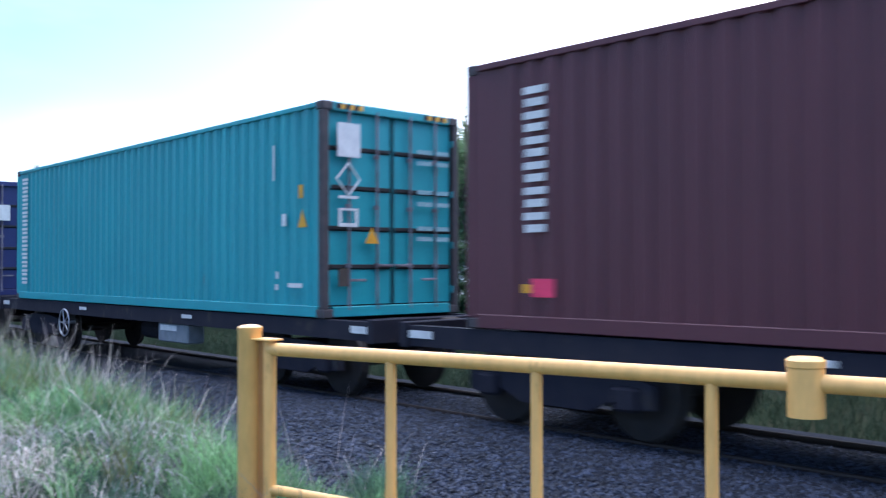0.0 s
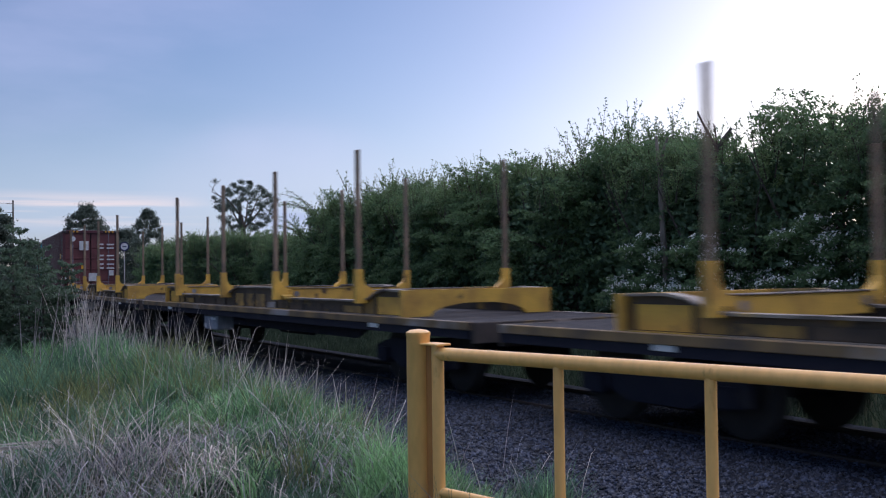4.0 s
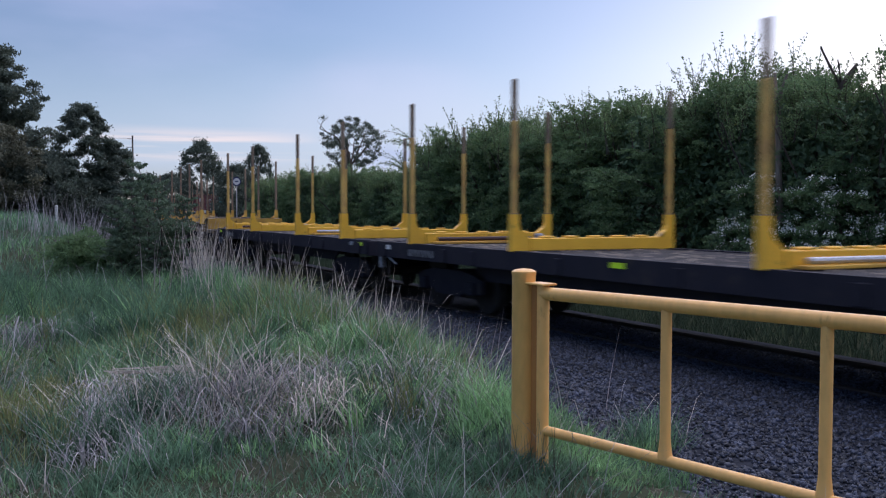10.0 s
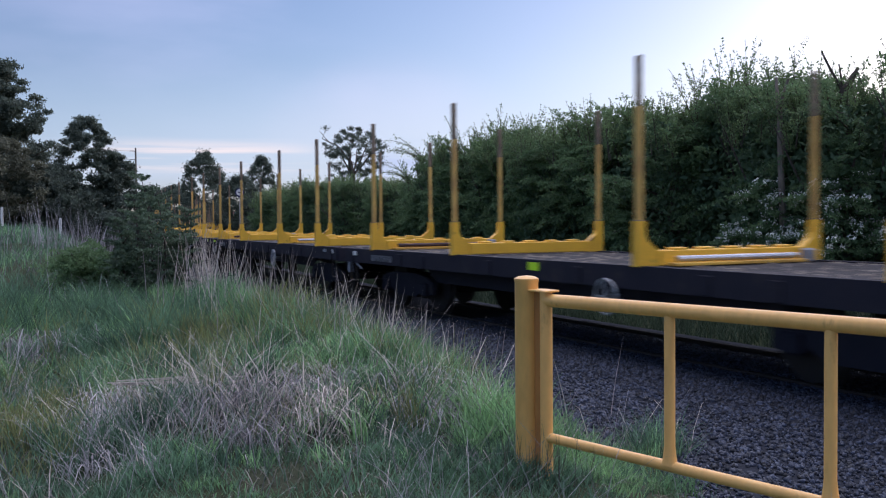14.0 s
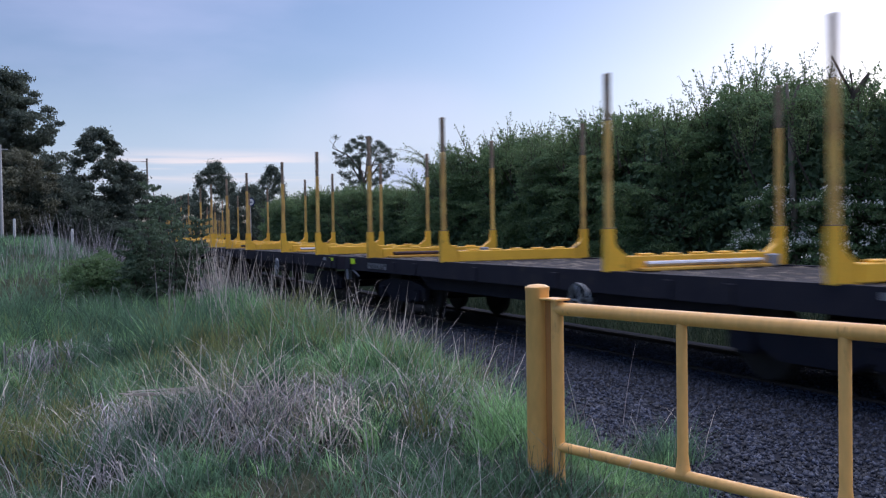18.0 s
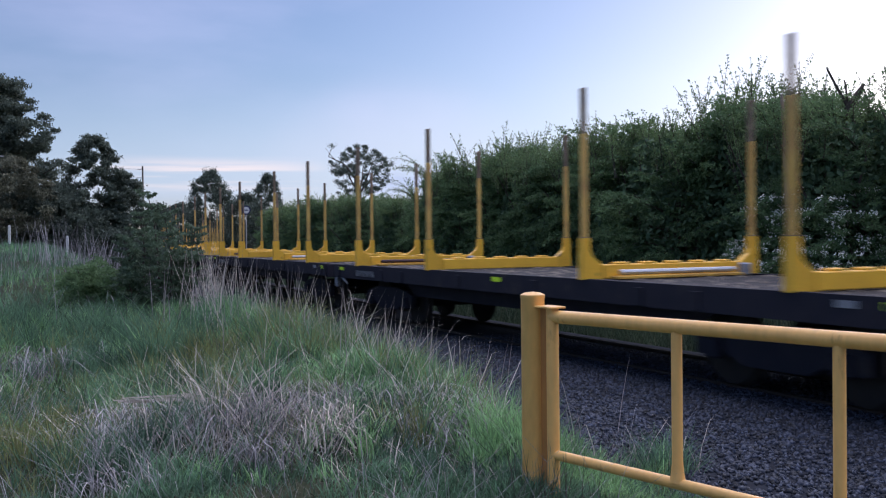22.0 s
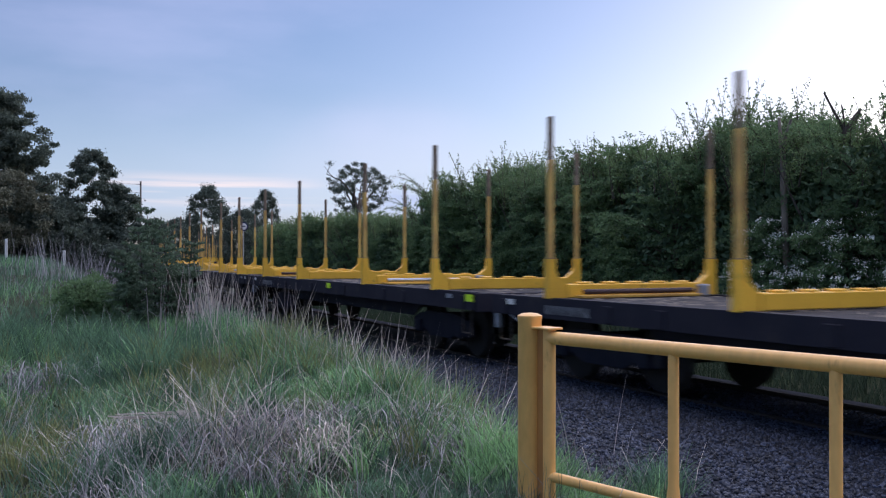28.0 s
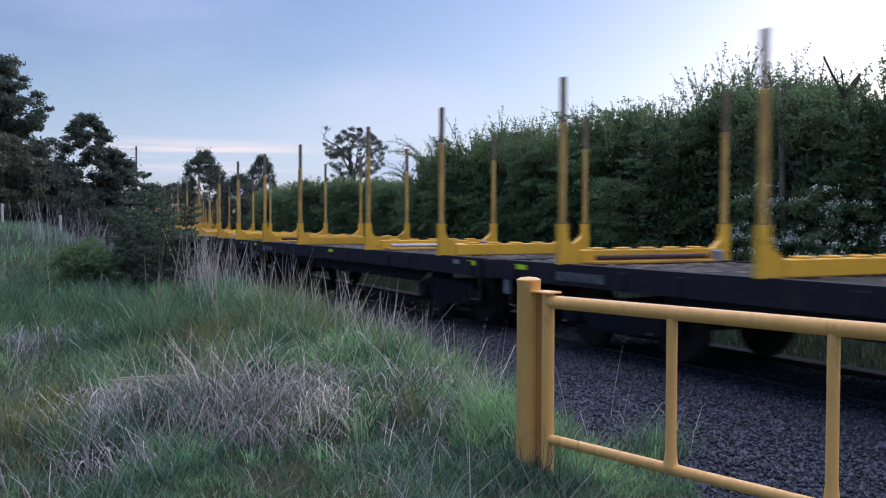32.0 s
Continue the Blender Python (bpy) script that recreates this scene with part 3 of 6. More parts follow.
# strap filling the gap; its brown holds rust and the shading between the posts
bm = box(*along(0.09, 0.6), 0.012, 0.12, 1.06, rot=Matrix.Rotation(math.atan2(-DIRX, DIRY) + math.pi, 4, "Z"))
part("hinge_strap", bm, M["fence_rust_shade"], fence, "steel strap between the posts, rust and shading in its colour")
bm = bmesh.new()
add_box(bm, *along(0.14, 1.142), 0.11, 0.16, 0.012, 0.003)
part("hinge_plate", bm, fy, fence)
RT, RB = 1.088, 0.288
bm = bmesh.new()
add_lathe(bm, [(-0.3, 0.07), (1.185, 0.07), (1.19, 0.073), (1.208, 0.073), (1.22, 0.05), (1.226, 0.0005)], 28, "Z", along(6.05, 0))
part("post", bm, fy, fence, smooth=True)
bm = tube(along(0.16, RT), along(6.0, RT), 0.038, seg=20)
part("top_rail", bm, fy, fence, smooth=True)
bm = tube(along(0.16, RB), along(6.0, RB), 0.029, seg=18)
part("bottom_rail", bm, fy, fence, smooth=True)
for d in (1.03, 1.888, 2.72, 3.58, 4.44):
    bm = bmesh.new()
    add_lathe(bm, [(RB + 0.01, 0.042), (RB + 0.05, 0.034), (RB + 0.11, 0.028), (RT - 0.02, 0.028)], 14, "Z", along(d, 0))
    part("bar", bm, fy, fence, smooth=True)
bm = bmesh.new()
add_lathe(bm, [(RT - 0.135, 0.073), (RT + 0.06, 0.073), (RT + 0.065, 0.077), (RT + 0.09, 0.077), (RT + 0.103, 0.06), (RT + 0.108, 0.001)], 24, "Z", along(3.10, 0))
part("sleeve", bm, fy, fence, "capped steel sleeve clamped on the rail", smooth=True)


# ---- rolling stock ----
def wheelset():
    bm = bmesh.new()
    prof = [(-0.83, 0.07), (-0.8, 0.12), (-0.79, 0.30), (-0.77, 0.44), (-0.69, 0.45), (-0.675, 0.475), (-0.66, 0.475), (-0.655, 0.30), (-0.64, 0.12), (-0.6, 0.085)]
    add_lathe(bm, prof + [(-x, r) for x, r in prof[::-1]], 24, "X")
    return mesh_of("wheelset", bm, M["wheel"])


WHEELS = wheelset()


def side_frame(x):
    o = [(-1.2, 0.38), (-1.2, 0.6), (-0.95, 0.68), (-0.5, 0.74), (0.5, 0.74), (0.95, 0.68), (1.2, 0.6), (1.2, 0.38), (1.0, 0.36), (0.85, 0.48),
         (0.45, 0.3), (-0.45, 0.3), (-0.85, 0.48), (-1.0, 0.36)]
    return prism(o, 0, x - 0.05, x + 0.05)


def bogie(parent, y):
    bm = box(0, 0, 0.62, 2.0, 0.35, 0.22, 0.02)
    b = part("bogie", bm, M["black_steel"], parent)
    b.location.y, b.location.z = y, RAIL - FLOOR
    for sx in (-1.0, 1.0):
        part("side_frame", side_frame(sx), M["black_steel"], b)
        bm = bmesh.new()
        for dx in (-0.14, 0, 0.14):
            add_tube(bm, (sx, dx, 0.36), (sx, dx, 0.6), 0.055, seg=10)
        part("spring_nest", bm, M["black_steel"], b)
        for dy in (-0.9, 0.9):
            part("axle_box", box(sx * 1.03, dy, 0.46, 0.2, 0.26, 0.24, 0.03), M["black_steel"], b)
    for dy in (-0.9, 0.9):
        w = new("wheelset", WHEELS)
        w.parent = b
        w.location = (0, dy, 0.46)
    return b


def coupler(parent, y, sg):
    bm = box(0, y, 0.86, 0.18, 0.6, 0.2, 0.02)
    add_box(bm, 0.03, y + sg * 0.35, 0.86, 0.34, 0.26, 0.26, 0.05)
    part("coupler", bm, M["brown_steel"], parent)


def hand_wheel(parent, y, z, r=0.26, WX=-1.27):
    bm = bmesh.new()
    seg = 24
    for i in range(seg):
        a, b = 2 * math.pi * i / seg, 2 * math.pi * (i + 1) / seg
        add_tube(bm, (WX, y + r * math.cos(a), z + r * math.sin(a)), (WX, y + r * math.cos(b), z + r * math.sin(b)), 0.016, seg=6)
    for i in range(5):
        a = 2 * math.pi * i / 5
        add_tube(bm, (WX, y, z), (WX, y + r * math.cos(a), z + r * math.sin(a)), 0.012, seg=6)
    add_tube(bm, (WX + 0.22, y, z), (WX - 0.02, y, z), 0.03, seg=8)
    part("hand_brake_wheel", bm, M["silver"], parent)


def plate(parent, name, x, y, z, w, h, material, label=""):
    part(name, box(x, y, z, 0.008, w, h), material, parent, label)


def stanchion(parent, x, y, z0, top, old=False):
    """A post on one end of a bolster: gusseted foot and sleeve below, slim post above, its top third bare and rusty."""
    s = 1 if x < 0 else -1
    yel = M["yellow_old"] if old else M["yellow"]
    bm = prism([(x - 0.02 * s, z0 - 0.015), (x - 0.015 * s, z0 + 0.53), (x + 0.1 * s, z0 + 0.53), (x + 0.105 * s, z0 + 0.36), (x + 0.14 * s, z0 + 0.29), (x + 0.3 * s, z0 + 0.175), (x + 0.32 * s, z0 - 0.015)],
               1, y - 0.055, y + 0.055)
    foot = part("stanchion_foot", bm, yel, parent)
    part("sleeve_collar", box(x + 0.043 * s, y, z0 + 0.532, 0.108, 0.106, 0.018, 0.004), M["post_rust"], parent, "dark rim of the sleeve")
    cut = z0 + 0.76 * (top - z0)
    c = x + 0.045 * s
    part("stanchion", box(c, y, (z0 + 0.51 + cut) / 2, 0.074, 0.074, cut - z0 - 0.51, 0.008), M["post_old" if old else "post_yellow"], parent)
    part("stanchion_tip", box(c, y, (cut + top) / 2, 0.07, 0.07, top - cut, 0.008), M["post_rust"], parent, "bare rusty post top")


def bolster(parent, y, z0, top, old=False):
    yel = M["yellow_old"] if old else M["yellow"]
    if old:
        bm = box(0, y, z0 + 0.065, 2.4, 0.13, 0.25, 0.012)
        part("bolster_beam", bm, yel, parent)
        part("bolster_cap", box(0, y, z0 + 0.198, 2.36, 0.17, 0.016, 0.004), M["dusty_edge"], parent, "dusty worn top flange")
        for sg in (-1, 1):
            part("bolt", tube((sg * 1.05, y - 0.085, z0 + 0.09), (sg * 1.05, y + 0.085, z0 + 0.09), 0.055, seg=12), M["pale_patch"], parent, "round grey bolt head")
    else:
        bm = box(0, y, z0 + 0.085, 2.4, 0.15, 0.19, 0.012)
        part("bolster_beam", bm, yel, parent)
        for i in range(5):
            part("bearing_pad", box(-0.88 + 0.44 * i, y, z0 + 0.192, 0.2, 0.135, 0.035, 0.012), yel, parent)
    for x in (-1.49, 1.49):
        stanchion(parent, x, y, z0, top, old)


B_LEN, A_LEN, C_LEN = 15.78, 17.48, 15.09
B_POSTS, A_POSTS = (-5.94, -2.414, 2.414, 5.94), (-5.04, -1.52, 1.52, 5.04)


def log_wagon():
    w = empty("log_wagon", "empty black log wagon with yellow bolsters and tall stanchions", "rail wagon", "wagons of the goods train")
    half = B_LEN / 2 - 0.42
    bm = box(0, 0, 1.04, 2.82, 2 * half, 0.05)
    part("deck", bm, M["deck"], w, "dark grey deck strewn with bark scraps")
    g = np.random.default_rng(17)
    vv, ff = [], []
    for k in range(420):
        cx, cy, a = g.uniform(-1.35, 1.35), g.uniform(-half, half), g.uniform(0, 6.28)
        ln, wd, hh = g.uniform(0.03, 0.14), g.uniform(0.008, 0.03), g.uniform(0.006, 0.025)
        u, n_ = np.array([math.cos(a), math.sin(a), 0]), np.array([-math.sin(a), math.cos(a), 0])
        c0 = np.array([cx, cy, 1.066])
        i0 = len(vv)
        vv += [c0 - u * ln, c0 + n_ * wd, c0 + u * ln, c0 - n_ * wd, c0 + np.array([0, 0, hh])]
        ff += [(i0, i0 + 1, i0 + 4), (i0 + 1, i0 + 2, i0 + 4), (i0 + 2, i0 + 3, i0 + 4), (i0 + 3, i0, i0 + 4)]
    scraps = tagged(new("bark_litter", raw_mesh("bark_litter", vv, ff, M["bark_pale"])), "bark scraps lying on the deck", kind="stuff")
    scraps.parent = w
    for x in (-1.42, 1.42):
        o = [(x - 0.06, 0.80), (x - 0.06, 1.085), (x + 0.06, 1.085), (x + 0.06, 1.06), (x + 0.0, 1.06), (x + 0.0, 0.83), (x + 0.06, 0.83), (x + 0.06, 0.80)]
        part("side_sill", prism(o, 1, -half, half), M["black_steel"], w)
        o = [(-half + 2.9, 0.82), (-half + 3.5, 0.52), (half - 3.5, 0.52), (half - 2.9, 0.82)]
        part("fish_belly", prism(o, 0, x * 0.7 - 0.02, x * 0.7 + 0.02), M["black_steel"], w)
    for sg in (-1, 1):
        part("end_sill", box(0, sg * (half + 0.03), 0.92, 2.9, 0.06, 0.3, 0.01), M["black_steel"], w)
        bogie(w, sg * 5.3)
        coupler(w, sg * (half + 0.2), sg)
        for y in (1.2, 3.6, 4.6, 7.1):
            part("stake_pocket", box(-1.47, sg * y, 0.92, 0.07, 0.14, 0.22, 0.01), M["black_steel"], w)
        bm = tube((-1.42, sg * 7.3, 0.8), (-1.42, sg * 7.3, 0.42), 0.014, seg=6)
        add_tube(bm, (-1.42, sg * 7.0, 0.8), (-1.42, sg * 7.0, 0.42), 0.014, seg=6)
        add_tube(bm, (-1.42, sg * 7.3, 0.42), (-1.42, sg * 7.0, 0.42), 0.014, seg=6)
        part("foot_step", bm, M["brown_steel"], w)
    plate(w, "data_plate", -1.486, -6.6, 1.0, 0.22, 0.07, M["pale_bracket"], "small faded plate")
    for k in range(7):
        plate(w, "lettering_bar", -1.486, 5.95 - 0.15 * k, 0.92, 0.09, 0.12, M["faint"], "faded lettering painted on the sill")
    bm = box(-1.4, 7.4, 0.74, 0.1, 0.1, 0.32, 0.01)
    add_box(bm, -1.42, 7.3, 0.83, 0.1, 0.24, 0.06, 0.01)
    part("rod_bracket", bm, M["pale_bracket"], w, "pale grey bracket of the uncoupling rod")
    bm = tube((-1.46, 7.25, 0.83), (-1.46, 7.0, 0.81), 0.013, seg=6)
    add_tube(bm, (-1.46, 7.0, 0.81), (-1.46, 6.6, 0.68), 0.013, seg=6)
    part("uncoupling_rod", bm, M["pale_bracket"], w, "thin pale uncoupling rod")
    bm = tube((-0.5, 0.8, 0.66), (-0.5, 2.1, 0.66), 0.2, seg=14)
    part("air_tank", bm, M["black_steel"], w)
    part("brake_rigging", box(0.3, -0.9, 0.66, 0.5, 0.7, 0.3, 0.04), M["brown_steel"], w)
    for y, kind, label in ((B_POSTS[1], "silver", "bare grey binder rod lying beside the bolster"), (B_POSTS[3], "dark_rod", "dark red-brown binder rod beside the bolster")):
        part("binder_rod", tube((-1.0, y - 0.17, 1.165), (0.95, y - 0.17, 1.165), 0.036, seg=8), M[kind], w, label)
        part("rod_ledge", box(0, y - 0.17, 1.098, 2.2, 0.16, 0.04, 0.006), M["yellow_old"], w, "worn yellow ledge under the rod")
        part("chain_tensioner", box(1.12, y - 0.2, 1.16, 0.16, 0.12, 0.18, 0.02), M["pale_bracket"], w, "pale chain tensioner")
    for y in B_POSTS:
        bolster(w, y, 1.09, 3.58)
    return w


def old_log_wagon():
    w = empty("old_log_wagon", "worn rusty yellow log wagon, empty, with tall stanchions", "rail wagon", "wagons of the goods train")
    half = A_LEN / 2 - 0.45
    part("deck", box(0, 0, 0.97, 2.78, 2 * half, 0.05), M["deck"], w, "scuffed dark deck plate")
    for x in (-1.42, 1.42):
        o = [(x - 0.06, 0.78), (x - 0.06, 1.0), (x + 0.06, 1.0), (x + 0.06, 0.97), (x, 0.97), (x, 0.81), (x + 0.06, 0.81), (x + 0.06, 0.78)]
        part("side_sill", prism(o, 1, -half, half), M["black_steel"], w)
        part("sill_edge", box(x * 1.03, 0, 0.95, 0.09, 2 * half, 0.11, 0.008), M["sill_strip"], w, "scuffed pale side sill edge with worn yellow paint")
        o = [(-half + 3.6, 0.8), (-half + 4.2, 0.56), (half - 4.2, 0.56), (half - 3.6, 0.8)]
        part("fish_belly", prism(o, 0, x * 0.7 - 0.02, x * 0.7 + 0.02), M["black_steel"], w)
        k = 1 if x > 0 else -1
        o = [(-6.3, 1.0), (-6.3, 1.37), (-5.7, 1.385), (-5.4, 1.34), (-5.15, 1.24), (-4.9, 1.2), (-2.1, 1.2), (-1.7, 1.22), (-1.0, 1.4), (1.0, 1.4), (1.7, 1.22), (2.1, 1.2), (4.9, 1.2), (5.15, 1.24), (5.4, 1.34),
             (5.7, 1.385), (6.3, 1.37), (6.3, 1.0)]
        part("side_beam", prism(o, 0, x - 0.16 * k - 0.03, x - 0.16 * k + 0.03), M["rust_yellow"], w, "raised side beam, rust with worn yellow patches")
        lo_x, hi_x = x - 0.16 * k - 0.1, x - 0.16 * k + 0.1
        face = x - 0.16 * k + 0.034 * k
        ribs = [-6.2, -5.35, -4.9, -4.1, -3.3, -2.5, -1.8, -1.2, -0.6, 0.0, 0.6, 1.2, 1.8, 2.5, 3.3, 4.1, 4.9, 5.35, 6.2]
        for a, b in zip(ribs, ribs[1:]):
            tall = 0.31 if a < -5.2 or b > 5.2 else 0.3 if -1.0 <= a < 0.9 else 0.15
            part("rib", box(face + 0.012 * k, b, 1.0 + tall / 2, 0.03, 0.035, tall), M["brown_steel"], w)
            gap = 0.1 if b - a > 0.5 else 0.06
            kind = "pale_patch" if round(a, 1) == -1.2 else "yellow_old" if abs(a + b) > 11 else "panel_yellow" if -1.0 < a < 1.0 or abs(a + b) > 7.5 else "rust_yellow"
            part("web_panel", box(face, (a + b) / 2, 1.015 + (tall - 0.03) / 2, 0.014, b - a - gap, tall - 0.04), M[kind], w)
        part("sill_flange", box(x - 0.16 * k + 0.06 * k, 0, 1.005, 0.12, 12.5, 0.012), M["dusty_edge"], w)
        for o in ([(-6.32, 1.37), (-6.32, 1.4), (-5.7, 1.415), (-5.4, 1.37), (-5.15, 1.27), (-4.9, 1.23), (-1.72, 1.23), (-1.72, 1.2), (-4.9, 1.2), (-5.15, 1.24), (-5.4, 1.34), (-5.7, 1.385)],
                  [(6.32, 1.37), (6.32, 1.4), (5.7, 1.415), (5.4, 1.37), (5.15, 1.27), (4.9, 1.23), (1.72, 1.23), (1.72, 1.2), (4.9, 1.2), (5.15, 1.24), (5.4, 1.34), (5.7, 1.385)],
                  [(-1.7, 1.22), (-1.7, 1.25), (-1.0, 1.43), (1.0, 1.43), (1.7, 1.25), (1.7, 1.22), (1.0, 1.4), (-1.0, 1.4)]):
            part("beam_flange", prism(o, 0, lo_x, hi_x), M["dusty_edge"], w)
    for sg in (-1, 1):
        part("end_sill", box(0, sg * (half + 0.03), 0.86, 2.9, 0.06, 0.28, 0.01), M["brown_steel"], w)
        bogie(w, sg * 6.1)
        coupler(w, sg * (half + 0.22), sg)
        pts = [(-1.39, 1.0), (-1.39, 1.4), (1.39, 1.4), (1.39, 1.0), (1.15, 1.0)]
        pts += [(0.9 * math.cos(t), 1.0 + 0.2 * math.sin(t)) for t in np.linspace(0, math.pi, 9)] + [(-1.15, 1.0)]
        part("end_bulkhead", prism(pts, 1, sg * 6.32 - 0.05, sg * 6.32 + 0.05), M["yellow_old"], w, "yellow end beam cut out in an arch")
        plate(w, "data_plate", -1.486, sg * 5.6, 0.89, 0.3, 0.12, M["white"], "scuffed white painted plate")
    part("tool_box", box(-1.2, 2.6, 0.6, 0.4, 0.9, 0.32, 0.02), M["pale_bracket"], w, "pale grey side box")
    plate(w, "lettering_bar", -1.405, 2.4, 0.69, 0.34, 0.05, M["white"])
    plate(w, "lettering_bar", -1.405, 2.95, 0.52, 0.12, 0.08, M["white"])
    bm = tube((-0.4, -0.9, 0.62), (-0.4, 0.6, 0.62), 0.2, seg=14)
    part("air_tank", bm, M["black_steel"], w)
    for y in A_POSTS:
        bolster(w, y, 1.2, 3.65, True)
    return w


def corrugated(y0, y1, z0, z1, x, s, pitch=0.278, depth=0.045):
    """A pressed side wall: trapezoid ribs that stand upright."""
    bm = bmesh.new()
    pts, y = [], y0
    while y < y1 - pitch:
        pts += [(y, 0), (y + 0.085, 0), (y + 0.125, depth), (y + 0.235, depth)]
        y += pitch
    pts += [(y1, 0)]
    lo = [bm.verts.new((x + s * d, yy, z0)) for yy, d in pts]
    hi = [bm.verts.new((x + s * d, yy, z1)) for yy, d in pts]
    for i in range(len(pts) - 1):
        bm.faces.new((lo[i], lo[i + 1], hi[i + 1], hi[i]))
    return bm


CZ, CH, CL = 0.972, 2.896, 12.192


def container(name, label, paint, style):
    c = empty(name, label, "shipping container", "containers on the goods train")
    p, h, x = M[paint], CL / 2, 1.219
    for sx in (-1, 1):
        part("side_wall", corrugated(-h + 0.12, h - 0.12, 0.16, CH - 0.08, sx * (x - 0.012), -sx), p, c, "corrugated steel side")
        part("top_rail", box(sx * (x - 0.03), 0, CH - 0.045, 0.06, CL - 0.3, 0.07, 0.008), p, c)
        part("bottom_rail", box(sx * (x - 0.025), 0, 0.085, 0.05, CL - 0.3, 0.15, 0.008), p, c)
    for sx in (-1, 1):
        for sy in (-1, 1):
            part("corner_post", box(sx * (x - 0.05), sy * (h - 0.06), CH / 2, 0.1, 0.12, CH - 0.24, 0.01), M["corner"] if sy < 0 and style == "std" else p, c)
            for z in (0.06, CH - 0.06):
                part("corner_casting", box(sx * (x - 0.085), sy * (h - 0.088), z, 0.172, 0.178, 0.118, 0.012), M["corner"], c)
    part("roof", box(0, 0, CH - 0.035, 2.3, CL - 0.3, 0.03), p, c)
    part("floor_frame", box(0, 0, 0.13, 2.3, CL - 0.3, 0.1), M["black_steel"], c)
    bm = bmesh.new()
    add_prism(bm, [(-1.12 + 0.16 * i + d, (h - 0.05 - q)) for i in range(14) for d, q in ((0, 0), (0.05, 0), (0.08, 0.04), (0.13, 0.04))] +
              [(1.13, h - 0.05), (1.13, h - 0.12), (-1.13, h - 0.12)], 2, 0.16, CH - 0.1)
    part("front_wall", bm, p, c)
    # door end faces the tail of the train
    part("door_header", box(0, -h + 0.06, CH - 0.06, 2.1, 0.1, 0.12, 0.008), p, c)
    part("door_sill", box(0, -h + 0.06, 0.08, 2.1, 0.1, 0.14, 0.008), p, c)
    for sx in (-1, 1):
        bm = bmesh.new()
        z0, z1, x0, x1 = 0.17, CH - 0.13, 0.012, 1.115
        cuts = [z0, 0.68, 1.2, 1.75, 2.28, z1] if style != "tall" else [z0, 0.6, 1.1, 1.6, 2.1, z1]
        add_box(bm, sx * (x0 + x1) / 2, -h + 0.09, (z0 + z1) / 2, x1 - x0, 0.03, z1 - z0)
        door = part("door", bm, M["maroon_door"] if paint == "maroon" else p, c, "ribbed steel container door")
        for z in cuts[1:-1]:
            bm = prism([(-h + 0.074, z - 0.035), (-h + 0.05, z - 0.012), (-h + 0.05, z + 0.03), (-h + 0.074, z + 0.035)], 0, *sorted((sx * (x0 + 0.04), sx * (x1 - 0.04))))
            # std ribs take the black of the seals: their shadow lines as colour
            part("door_rib", bm, M["rubber_rib_shade"] if style == "std" else M["maroon_door"], door)
        bm = bmesh.new()
        for xx in (x0 + 0.01, x1 - 0.01):
            add_box(bm, sx * xx, -h + 0.07, (z0 + z1) / 2, 0.01, 0.02, z1 - z0)
        part("door_gasket", bm, M["rubber_rib_shade"], door)
        for xx in (0.3, 0.78):
            bm = tube((sx * xx, -h + 0.02, 0.1), (sx * xx, -h + 0.02, CH - 0.07), 0.019, seg=10)
            for z in (0.12, 0.7, 1.5, 2.2, CH - 0.1):
                add_box(bm, sx * xx, -h + 0.035, z, 0.09, 0.03, 0.06, 0.006)
            part("locking_bar", bm, M["galv"], door)
            bm = box(sx * (xx - 0.13), -h + 0.012, 0.5 + (0.2 if xx < 0.5 else 0), 0.3, 0.014, 0.035, 0.004)
            part("door_handle", bm, M["galv"], door)
        for z in (0.35, 1.0, 1.75, 2.5):
            part("hinge", box(sx * 1.135, -h + 0.03, z, 0.09, 0.03, 0.1, 0.006), p, door)
    return c


def strip(parent, x0, x1, z0, z1, material, y=-6.112, name="marking", label=""):
    part(name, box((x0 + x1) / 2, y, (z0 + z1) / 2, x1 - x0, 0.006, z1 - z0), material, parent, label)


def side_mark(parent, y0, y1, z0, z1, material, name="marking", label="", x=-1.222):
    part(name, box(x, (y0 + y1) / 2, (z0 + z1) / 2, 0.006, y1 - y0, z1 - z0), material, parent, label)


def letter_bars(parent, y, z_top, count, w, h, step_, x=-1.222):
    """A column of plain white shapes where a company name is painted."""
    for i in range(count):
        z = z_top - i * step_
        bm = box(x, y, z - 0.2 * h, 0.006, w, 0.34 * h)
        add_box(bm, x, y, z - 0.76 * h, 0.006, 0.9 * w, 0.36 * h)
        part("marking", bm, M["white"], parent, "white painted mark of a company name")


